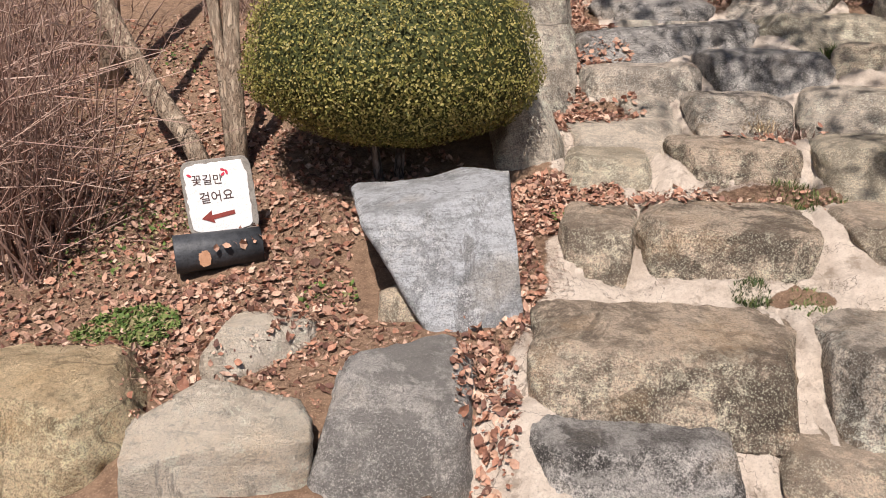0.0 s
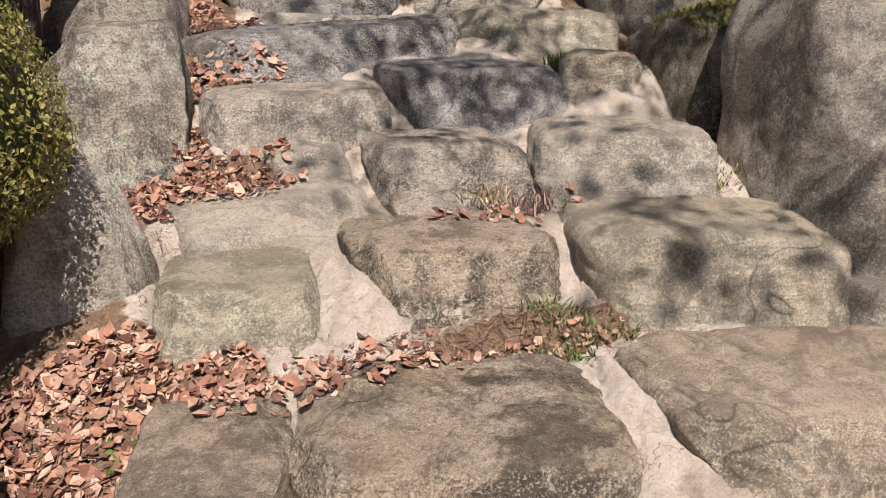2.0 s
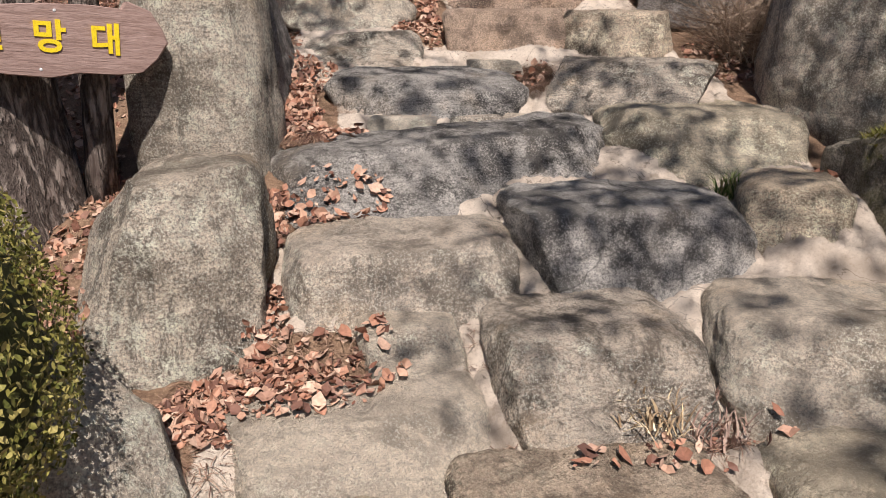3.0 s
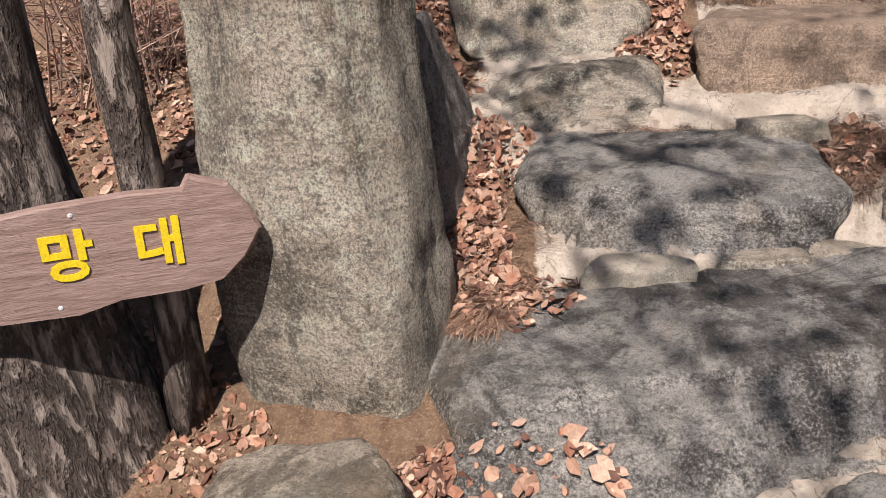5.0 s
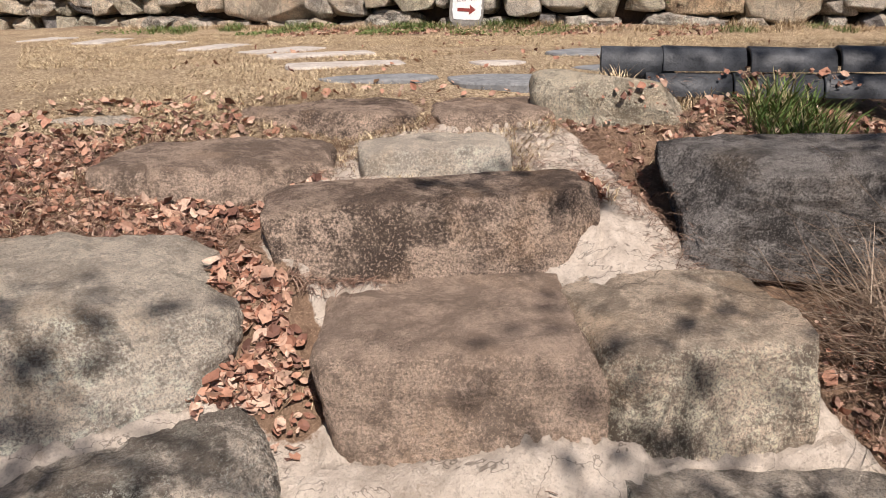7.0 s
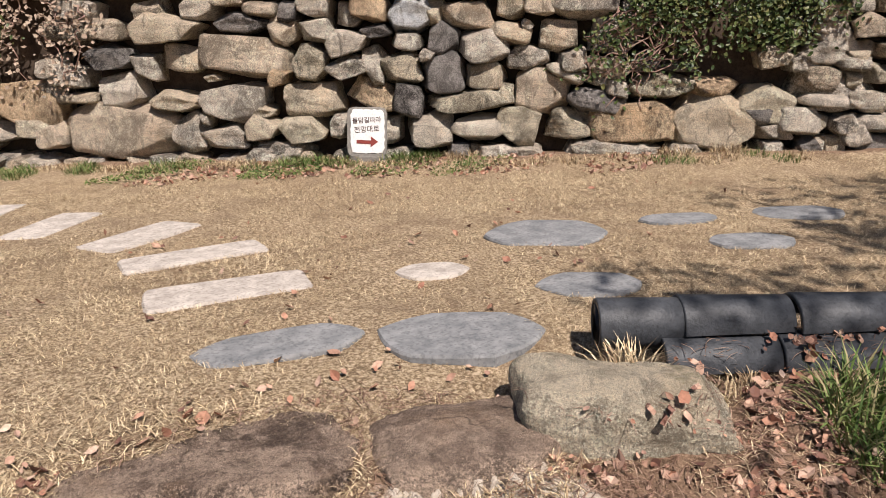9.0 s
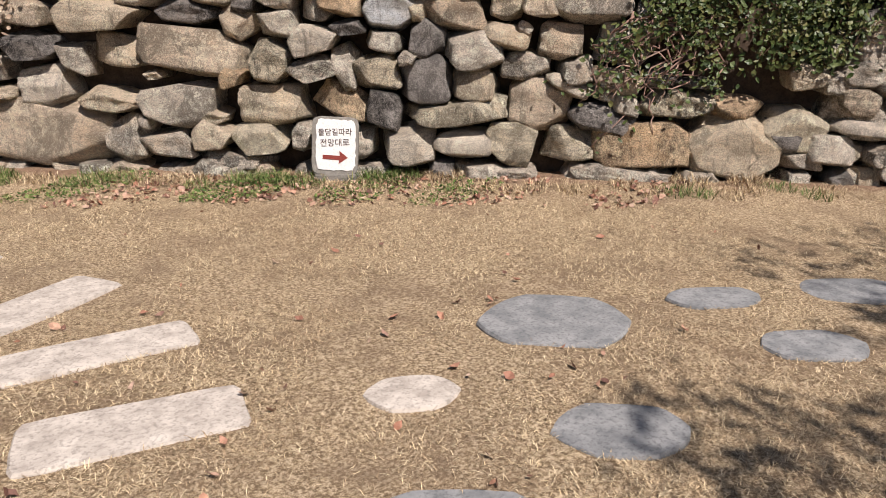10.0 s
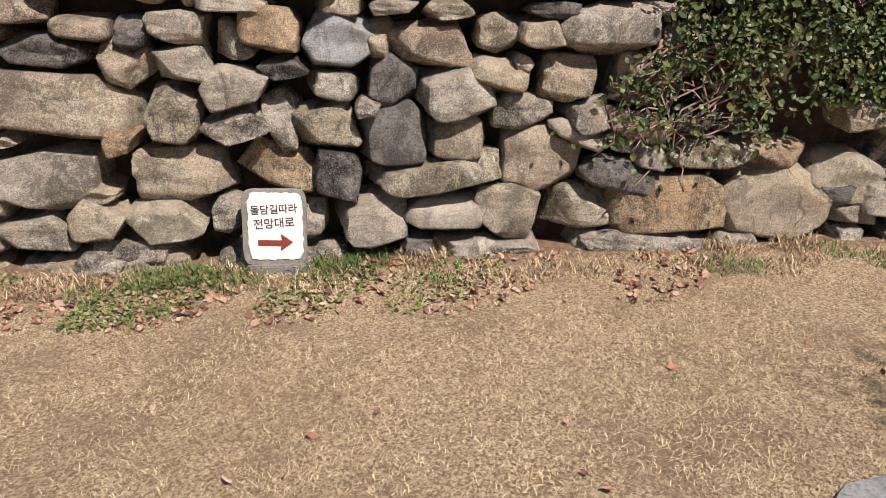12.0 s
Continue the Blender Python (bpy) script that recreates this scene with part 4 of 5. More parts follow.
def lawn_slab(x, y, yaw, w=0.62, d=0.27):
    ob = new("paving_slab", slab_mesh(w, d, next(SEEDS), False, SLAB, 0.012))
    ob.matrix_basis = pose(x, y, height(x, y) - 0.007, 0, 0, yaw)
    tagged(ob, "pale sawn granite slab sunk in dead lawn", "paving slab", "sawn slabs of the lawn path")


def flagstone(x, y, w, d, yaw, words="grey"):
    ob = new("flagstone", slab_mesh(w, d, next(SEEDS), True, SLAB if "sandy" in words else FLAG, 0.035))
    ob.matrix_basis = pose(x, y, height(x, y) - 0.008, 0, 0, yaw)
    tagged(ob, f"{words} rounded flagstone sunk in dead lawn", "flagstone", "flagstones of the lawn path")


lawn_slab(2.765, 8.935, -15, 0.64, 0.28)
lawn_slab(2.82, 9.49, -7, 0.64, 0.24)
lawn_slab(2.76, 10.12, 28, 0.62, 0.28)
lawn_slab(2.46, 10.78, 48)
lawn_slab(2.17, 11.4, 54)
lawn_slab(1.8, 12.0, 60)
lawn_slab(1.4, 12.6, 62)
flagstone(2.68, 8.3, 0.56, 0.26, -14, "dark grey")
flagstone(3.19, 8.0, 0.56, 0.4, -34, "large grey")
flagstone(4.28, 8.7, 0.6, 0.52, -40)
flagstone(3.87, 8.06, 0.42, 0.3, -36, "pale-rimmed grey")
flagstone(3.52, 8.6, 0.32, 0.22, -30, "small sandy")
flagstone(4.99, 8.45, 0.42, 0.24, -30)
flagstone(4.87, 7.97, 0.4, 0.26, -36)
flagstone(5.57, 8.13, 0.5, 0.3, -36)
flagstone(6.2, 7.7, 0.5, 0.3, -36)


# ---- clay roof tiles laid as an edging ----
def half_tile_mesh(length, radius, r2, material, closed):
    """A half-round roof tile lying along x, with thickness; closed: a whole round end tile."""
    bm = bmesh.new()
    n = 20
    span = math.tau if closed else math.pi * 1.02
    rings = []
    for x, ro in ((0, radius), (0.004, radius * 1.01), (length * 0.5, (radius + r2) / 2), (length, r2)):
        rings.append([bm.verts.new((x, ro * math.cos(span * k / n), ro * math.sin(span * k / n))) for k in range(n + (0 if closed else 1))])
    inner = []
    for x, ro in ((0, radius), (length, r2)):
        inner.append([bm.verts.new((x, (ro - 0.016) * math.cos(span * k / n), (ro - 0.016) * math.sin(span * k / n))) for k in range(n + (0 if closed else 1))])
    m = len(rings[0])
    loop = range(m if closed else m - 1)
    for a, b in list(zip(rings, rings[1:])) + [(inner[1], inner[0]), (inner[0], rings[0]), (rings[-1], inner[1])]:
        for k in loop:
            bm.faces.new((a[k], a[(k + 1) % m], b[(k + 1) % m], b[k]))
    if closed:
        bm.faces.new(inner[0])
    bmesh.ops.recalc_face_normals(bm, faces=bm.faces[:])
    me = bpy.data.meshes.new("roof_tile")
    bm.to_mesh(me)
    bm.free()
    me.materials.append(material)
    me.polygons.foreach_set("use_smooth", [True] * len(me.polygons))
    return me


TILE_YAW = -37.0
tx, ty = math.cos(radians(TILE_YAW)), math.sin(radians(TILE_YAW))
tile_a = half_tile_mesh(0.33, 0.09, 0.082, TILE, False)
tile_b = half_tile_mesh(0.34, 0.085, 0.08, TILE, False)
tile_end = half_tile_mesh(0.3, 0.082, 0.078, TILE, True)
for k in range(7):
    along = 0.0 if k == 0 else 0.25 + 0.345 * (k - 1)
    ob = new("roof_tile", tile_end if k == 0 else tile_a)
    ob.matrix_basis = pose(3.43 + tx * along, 7.63 + ty * along, 2.648 if k == 0 else 2.638 + 0.004 * (k % 2), 0, 0, TILE_YAW + (k % 3 - 1) * 0.8)
    tagged(ob, "dark round clay end tile of the bed edging" if k == 0 else "dark half-round clay roof tile laid as edging", "roof tile", "clay tiles of the edging")
    low = new("roof_tile", tile_b)
    ob_x, ob_y = 3.46 + tx * (0.12 + 0.345 * k), 7.56 + ty * (0.12 + 0.345 * k)
    low.matrix_basis = pose(ob_x - 0.02, ob_y - 0.02, 2.545, 0, 0, TILE_YAW + (k % 2) * 1.0)
    tagged(low, "dark half-round clay tile in the lower edging row", "roof tile", "clay tiles of the edging")


# ---- signs ----
def letters(body, size, material, parent, m, name="lettering", bold=0.0, thick=0.0012):
    """Painted words as a thin mesh."""
    curve = bpy.data.curves.new("words", "FONT")
    curve.body, curve.size, curve.align_x, curve.align_y = body, size, "CENTER", "CENTER"
    curve.extrude, curve.offset, curve.resolution_u = thick, bold, 3
    ob = new("words", curve)
    bpy.context.view_layer.update()
    me = bpy.data.meshes.new_from_object(ob.evaluated_get(bpy.context.evaluated_depsgraph_get()))
    bpy.data.objects.remove(ob)
    me.materials.clear()
    me.materials.append(material)
    return part_of(name, me, parent, m)


def plate(w, h, t, seed, ragged, radius=0.02, chip=8):
    """An upright plate with rounded, uneven edges, in x and z, its front at y = -t/2."""
    bm = bmesh.new()
    ring = []
    for k in range(64):
        a = math.tau * (k + 0.5) / 64
        c, s = math.cos(a), math.sin(a)
        rad = 1 / ((abs(c) ** chip + abs(s) ** chip) ** (1 / chip))
        wob = 1 + ragged * noise.noise(Vector((c * 7, s * 7, seed)))
        ring.append((c * rad * w / 2 * wob, s * rad * h / 2 * wob))
    rows = [[bm.verts.new((x * f, y, z * f)) for x, z in ring] for f, y in ((0.985, t / 2), (1, t / 2 - 0.003), (1, -t / 2 + 0.003), (0.985, -t / 2))]
    for lo, hi in zip(rows, rows[1:]):
        for k in range(64):
            bm.faces.new((lo[k], lo[(k + 1) % 64], hi[(k + 1) % 64], hi[k]))
    bm.faces.new(rows[-1])
    bm.faces.new(rows[0][::-1])
    bmesh.ops.recalc_face_normals(bm, faces=bm.faces[:])
    return bm


def arrow(length, h, t, to_left):
    """A painted arrow, upright, in x and z."""
    g = -1 if to_left else 1
    shape = [(-0.5, 0.16), (0.18, 0.13), (0.16, 0.5), (0.5, 0.02), (0.14, -0.5), (0.16, -0.2), (-0.5, -0.16)]
    bm = bmesh.new()
    front = [bm.verts.new((g * x * length, -t, z * h)) for x, z in shape]
    back = [bm.verts.new((g * x * length, 0, z * h)) for x, z in shape]
    bm.faces.new(front)
    for k in range(7):
        bm.faces.new((front[k], front[(k + 1) % 7], back[(k + 1) % 7], back[k]))
    bmesh.ops.recalc_face_normals(bm, faces=bm.faces[:])
    return bm


FACE = pose(0, 0, 0, 90, 0, 0)
sign = tagged(new("painted_tile_sign"), "white-painted clay tile sign leaning before the stone wall", "sign")
sign.matrix_basis = pose(4.815, 11.215, 2.56, 0, 0, -42)
base = bmesh.new()
bmesh.ops.create_cube(base, size=1, matrix=pose(0, 0.0, 0.06) @ Matrix.Diagonal((0.3, 0.12, 0.12, 1)))
bmesh.ops.bevel(base, geom=base.edges[:], offset=0.008, segments=2, affect="EDGES")
part("base_brick", base, GIWA, sign, "grey clay brick base")
lean = pose(0, 0, 0.305, -7, 2, 0)
part("tile_plate", plate(0.315, 0.385, 0.03, 3, 0.02), GIWA, sign, "grey clay tile", lean)
part("white_panel", plate(0.27, 0.34, 0.006, 9, 0.06), WHITE, sign, "brushed white paint", lean @ pose(0.005, -0.017, 0.005))
letters("돌담길따라", 0.05, INK, sign, lean @ pose(0.0, -0.0215, 0.09, 0, -3, 0) @ FACE)
letters("전망대로", 0.055, INK, sign, lean @ pose(0.0, -0.0215, 0.02, 0, -4, 0) @ FACE)
part("arrow", arrow(0.17, 0.085, 0.0025, False), RED, sign, "dark red painted arrow", lean @ pose(0.005, -0.0205, -0.075))

sign2 = tagged(new("painted_tile_sign"), "white-painted clay tile sign standing on the leafy bank", "sign")
sign2.matrix_basis = pose(-1.06, 3.22, 0.55, 0, 0, 16)
lean2 = pose(0, 0, 0.285, -10, -6, 0)
part("tile_plate", plate(0.315, 0.35, 0.03, 5, 0.02), GIWA, sign2, "grey clay tile", lean2)
part("white_panel", plate(0.275, 0.315, 0.006, 14, 0.06), WHITE, sign2, "brushed white paint", lean2 @ pose(-0.005, -0.017, 0.0))
letters("꽃길만", 0.05, INK, sign2, lean2 @ pose(-0.045, -0.0215, 0.08, 0, 3, 0) @ FACE)
letters("걸어요", 0.056, INK, sign2, lean2 @ pose(-0.015, -0.0215, 0.0, 0, -2, 0) @ FACE)
part("arrow", arrow(0.15, 0.06, 0.0025, True), RED, sign2, "dark red painted arrow", lean2 @ pose(-0.02, -0.0205, -0.085, 0, -6, 0))
for px, pz, pr in ((0.03, 0.12, 20), (0.045, 0.108, 80), (0.027, 0.1, 140), (-0.12, 0.11, 30)):
    part("petal", plate(0.022, 0.011, 0.002, 2, 0.1, chip=2), PINK, sign2, "red painted petal", lean2 @ pose(px, -0.021, pz, 0, pr, 0))

tile2 = new("roof_tile", half_tile_mesh(0.37, 0.084, 0.08, TILE, True))
tile2.matrix_basis = pose(-1.19, 2.95, 0.63, 0, -3, 22)
tagged(tile2, "dark round clay tile with a chipped patch below a sign", "roof tile")
chip_at = plate(0.05, 0.07, 0.006, 21, 0.3, chip=2.5)
part("chipped_patch", chip_at, plain_material("bare_clay", (0.5, 0.26, 0.15), (0.6, 0.35, 0.22), 40), tile2, "bare orange clay where the glaze has chipped", pose(0.12, -0.083, -0.01))

board = tagged(new("wooden_arrow_sign"), "weathered brown board sign with yellow carved letters", "sign")
board.matrix_basis = pose(0.16, 5.08, 2.0, 0, 2, 24)
bm = bmesh.new()
outline = [(-0.46, -0.1), (-0.3, -0.105), (-0.15, -0.118), (-0.02, -0.125), (0.06, -0.108), (0.18, -0.11), (0.26, -0.1), (0.31, -0.055), (0.345, 0.0),
           (0.33, 0.04), (0.29, 0.1), (0.22, 0.125), (0.205, 0.1), (0.1, 0.105), (-0.05, 0.098), (-0.2, 0.08), (-0.33, 0.07), (-0.46, 0.085)]
cuts = [[bm.verts.new((x * f, y, z * f)) for x, z in outline] for f, y in ((0.97, 0.02), (1.0, 0.012), (1.0, -0.012), (0.975, -0.02))]
for lo, hi in zip(cuts, cuts[1:]):
    for k in range(len(outline)):
        j = (k + 1) % len(outline)
        bm.faces.new((lo[k], lo[j], hi[j], hi[k]))
bm.faces.new(cuts[-1])
bm.faces.new(cuts[0][::-1])
bmesh.ops.recalc_face_normals(bm, faces=bm.faces[:])
part("board", bm, BOARD, board, "grey-brown weathered plank cut to a point")
for word, lx in (("전", -0.19), ("망", -0.02), ("대", 0.145)):
    letters(word, 0.105, YELLOW, board, pose(lx, -0.021, -0.005, 0, 0, 0) @ FACE, "letter", 0.0028, 0.003)
for sx, sz in ((-0.19, 0.055), (0.0, 0.08), (-0.05, -0.1)):
    bm = bmesh.new()
    bmesh.ops.create_uvsphere(bm, u_segments=8, v_segments=5, radius=0.005, matrix=pose(sx, -0.02, sz) @ Matrix.Diagonal((1, 0.5, 1, 1)))
    part("screw", bm, plain_material("screw_steel", (0.6, 0.6, 0.6), (0.7, 0.7, 0.7), 50, 0.4), board, "small steel screw")
tagged(new("thin_trunk", mesh_of("thin_trunk", *tube([(0.2, 5.3, 1.35), (0.215, 5.3, 1.8), (0.2, 5.31, 2.3), (0.23, 5.35, 3.0), (0.2, 5.4, 4.2)], [0.055, 0.047, 0.045, 0.04, 0.02], 10, 0.25), BARK)),
                    "thin bare trunk behind a wooden sign", "trunk")


# ---- trees and shrubs ----
def limb(a, b, r0, r1, bend, r, steps=7):
    a, b = Vector(a), Vector(b)
    pts = [a.lerp(b, t) + Vector(r.normal(size=3)) * bend * math.sin(math.pi * t) for t in np.linspace(0, 1, steps)]
    return tube(pts, np.linspace(r0, r1, steps), 9, 0.18, r.uniform(0, 50))


r = rng_of(31)
pine = tagged(new("pine_tree"), "big pine with furrowed grey bark beside stairs", "tree")
pine.matrix_basis = pose(-0.12, 5.24, 1.3)
part_of("trunk", mesh_of("trunk", *tube([(0, 0, -0.1), (0, 0, 0.12), (-0.01, 0, 0.4), (-0.03, 0.02, 0.9), (-0.02, 0.05, 1.8), (0.05, 0.0, 3.0), (0.0, -0.1, 4.6), (0.1, -0.2, 6.2), (0.1, -0.2, 7.2)],
                                        [0.36, 0.27, 0.215, 0.195, 0.18, 0.16, 0.12, 0.08, 0.03], 20, 0.22), BARK), pine)


def crown_of(tree, foot, hubs, heads, count, spread, seed, thick=0.04):
    """Branches and needle clumps of a pine, round the ends of its limbs."""
    r = rng_of(seed)
    shift = -Vector(foot)
    clumps = [Vector(heads[int(r.integers(len(heads)))]) + Vector(r.normal(size=3) * spread) for _ in range(count)]
    pieces = [limb(hubs[k % len(hubs)], head, thick, thick * 0.6, 0.12, r) for k, head in enumerate(heads)]
    for q in clumps:
        h0 = min(heads, key=lambda h: (Vector(h) - q).length)
        pieces.append(limb(h0, q, 0.006, 0.003, 0.05, r, 5))
    bv, bf = join(pieces)
    part_of("branch_work", mesh_of("branch_work", [Vector(v) + shift for v in bv], bf, BARK), tree)
    pts = np.concatenate([np.array(q + shift) + r.normal(size=(70, 3)) * (0.19, 0.19, 0.1) for q in clumps])
    part_of("crown", leaves_mesh("crown", pts, r.normal(size=pts.shape), r.uniform(0.06, 0.14, len(pts)), PINE, r, 0.4), tree)


crown_of(pine, (-0.12, 5.24, 1.3), [(-0.1, 5.2, 4.6), (-0.1, 5.15, 5.4), (0.0, 5.05, 6.2)],
         [(1.2, 0.7, 5.9), (2.1, 0.6, 6.0), (1.0, 1.4, 6.0), (1.9, 1.7, 6.1), (2.6, 1.3, 6.2), (1.6, 2.5, 6.2), (0.7, 3.6, 6.2)], 34, (0.45, 0.5, 0.3), 12, 0.010)
pine2 = tagged(new("pine_tree"), "tall pine beyond the stairs shading the lawn edge", "tree")
pine2.matrix_basis = pose(5.9, 3.6, 1.4)
part_of("trunk", mesh_of("trunk", *tube([(0, 0, -0.3), (0, 0, 0.3), (0.05, 0.0, 2.0), (0.0, 0.1, 4.0), (0.0, 0.2, 6.6)], [0.3, 0.22, 0.18, 0.13, 0.04], 16, 0.22), BARK), pine2)
crown_of(pine2, (5.9, 3.6, 1.4), [(5.9, 3.7, 5.6), (5.9, 3.75, 6.6)], [(5.1, 4.2, 7.0), (5.7, 4.3, 7.0), (6.3, 4.2, 7.1), (5.5, 4.6, 7.1), (3.7, 4.0, 6.9), (4.3, 3.8, 6.9), (3.2, 3.4, 6.7)], 42, (0.38, 0.3, 0.3), 13, 0.02)

tree2 = tagged(new("small_tree"), "pale-barked small tree with leaning bare stems", "tree")
tree2.matrix_basis = pose(-1.22, 3.8, 0.7)
part_of("stem", mesh_of("stem", *tube([(-0.02, -0.02, 0), (-0.16, 0.0, 0.3), (-0.36, 0.06, 0.56), (-0.5, 0.1, 0.78), (-0.62, 0.16, 0.98), (-0.74, 0.2, 1.3), (-0.8, 0.3, 2.2), (-0.9, 0.4, 3.2)], [0.055, 0.05, 0.055, 0.05, 0.045, 0.045, 0.035, 0.02], 12, 0.4), BARK2), tree2)
part_of("stem", mesh_of("stem", *tube([(0.1, 0.0, 0), (0.09, 0.02, 0.4), (0.07, 0.06, 0.8), (0.06, 0.12, 1.1), (0.08, 0.2, 2.0), (0.1, 0.2, 3.2)], [0.05, 0.043, 0.043, 0.04, 0.032, 0.02], 12, 0.4, 7), BARK2), tree2)
part_of("stem", mesh_of("stem", *tube([(0.05, 0.02, 0.1), (0.02, 0.06, 0.6), (-0.04, 0.14, 1.05), (-0.12, 0.2, 1.4), (-0.3, 0.3, 2.6)], [0.035, 0.03, 0.03, 0.028, 0.015], 10, 0.4, 9), BARK2), tree2)
tree3 = tagged(new("bare_sapling", mesh_of("bare_sapling", *tube([(-2.35, 5.1, 1.1), (-2.32, 5.1, 1.9), (-2.36, 5.15, 2.6), (-2.4, 5.2, 4.0)], [0.08, 0.07, 0.065, 0.04], 12, 0.3), BARK2)), "pale bare trunk on the leafy bank", "tree")


def twig_shrub(x, y, count, spread, tall, seed, words, material=TWIG):
    """A bare shrub of many thin forking twigs."""
    r = rng_of(seed)
    z = height(x, y)
    bits = []
    for _ in range(count):
        a, f = r.uniform(0, math.tau), math.sqrt(r.uniform(0, 1))
        foot = Vector((math.cos(a) * f * spread * 0.6, math.sin(a) * f * spread * 0.6, -0.05))
        top = foot + Vector((r.normal() * spread * 0.4, r.normal() * spread * 0.4, r.uniform(0.4, 1) * tall))
        mid = foot.lerp(top, 0.5) + Vector(r.normal(size=3)) * 0.06 * tall
        q = r.uniform(0.003, 0.007) * (0.45 if material is BRUSH else 1.0)
        bits.append(tube([foot, mid, top], [q, q * 0.8, q * 0.35], 3))
        for _ in range(5):
            s = foot.lerp(mid, r.uniform(0.3, 1)) if r.uniform() < 0.4 else mid.lerp(top, r.uniform(0, 0.9))
            bits.append(tube([s, s + Vector((r.normal() * 0.2, r.normal() * 0.2, r.uniform(-0.05, 0.25)))], [q * 0.6, q * 0.25], 3))
    ob = tagged(new("bare_shrub"), words, "shrub")
    ob.matrix_basis = pose(x, y, z)
    tagged(part_of("brushwood", mesh_of("brushwood", *join(bits), material, False), ob), kind="stuff")
    return ob


twig_shrub(-2.0, 3.2, 150, 0.5, 1.3, 3, "dense reddish-brown bare shrub on the bank")
twig_shrub(-2.7, 3.9, 150, 0.7, 1.6, 4, "dense reddish-brown bare shrub on the bank")
twig_shrub(-3.0, 5.2, 120, 0.9, 1.6, 5, "tangled bare shrub on the leafy bank")
twig_shrub(-1.6, 6.3, 90, 0.8, 1.2, 6, "tangled bare shrub on the leafy bank")
twig_shrub(-0.5, 6.9, 60, 0.5, 0.9, 9, "low bare shrub behind the standing stone")
twig_shrub(3.35, 6.0, 330, 0.35, 0.32, 7, "heap of dry dead twigs beside stairs", BRUSH)
twig_shrub(3.75, 6.15, 330, 0.35, 0.35, 8, "heap of dry dead twigs beside stairs", BRUSH)

bush = tagged(new("boxwood_bush"), "clipped round green boxwood bush", "bush")
bush.matrix_basis = pose(-0.3, 3.73, 0.85)
r = rng_of(8)


def bush_point(way):
    """A point of the clipped crown's surface in a direction, from its middle."""
    k = 0.74 + 0.03 * noise.noise(Vector(way) * 3.0) + 0.02 * noise.noise(Vector(way) * 9.0)
    return np.array((way[0] * k, way[1] * k, way[2] * (k * 0.86 if way[2] > 0 else k * 0.5)))


ways = r.normal(size=(42000, 3))
ways /= np.linalg.norm(ways, axis=1, keepdims=True)
pts = np.array([bush_point(w) for w in ways]) * r.uniform(0.94, 1.02, (42000, 1)) + (0, 0, 0.55)
part_of("crown", leaves_mesh("crown", pts, ways, r.uniform(0.011, 0.02, 42000), BOX, r, 0.62, 0.12, 0.55, False), bush)
# solid core added within the leaves, coloured dark for the shade between them
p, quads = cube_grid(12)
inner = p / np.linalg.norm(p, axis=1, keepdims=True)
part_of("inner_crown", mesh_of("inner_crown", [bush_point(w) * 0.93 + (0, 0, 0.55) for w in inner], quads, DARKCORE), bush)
stems = [tube([(0.05 * k, 0.03 * k, -0.15), (0.09 * k, 0.05 * k, 0.15), (0.16 * k, 0.06 * k, 0.5)], [0.03, 0.025, 0.02], 8, 0.2) for k in (-1, 0.4)]
for s in stems:
    part_of("stem", mesh_of("stem", *s, BARK), bush)

# ---- what lies on the ground ----
bpy.context.view_layer.update()
DG = bpy.context.evaluated_depsgraph_get()
KEEP_OFF = ("boxwood", "inner_crown", "brushwood", "branch_work", "pine", "small_tree", "bare", "twigs", "crown", "stem", "trunk", "branches", "board", "letter", "tile_plate", "white", "thin")


def drop(x, y, top=1.2):
    """Where something let fall at a place comes to rest: the spot, the slope and the thing under it."""
    z = height(x, y)
    start = z + top
    for _ in range(14):
        hit, place, nor, _, ob, _ = scene.ray_cast(DG, (x, y, start), (0, 0, -1))
        if not hit:
            break
        if not ob.name.startswith(KEEP_OFF):
            return place, nor, ob.name
        start = place[2] - 0.004
    return Vector((x, y, z)), Vector((0, 0, 1)), "ground"


def scatter(r, patches, only_ground=False, steep=0.45, top=0.9, high=0.13, bare_steps=False):
    spots, ways = [], []
    for x, y, rx, ry, count in patches:
        for _ in range(count):
            a, f = r.uniform(0, math.tau), math.sqrt(r.uniform(0, 1))
            place, nor, on = drop(x + rx * f * math.cos(a), y + ry * f * math.sin(a), top)
            if nor[2] < steep or on.startswith(KEEP_OFF) or (only_ground and on != "ground"):
                continue
            if bare_steps and on.startswith("step_stone"):
                continue
            if place[2] - height(place[0], place[1]) > high:
                continue
            spots.append(place[:])
            ways.append(nor[:])
    return np.array(spots), np.array(ways)


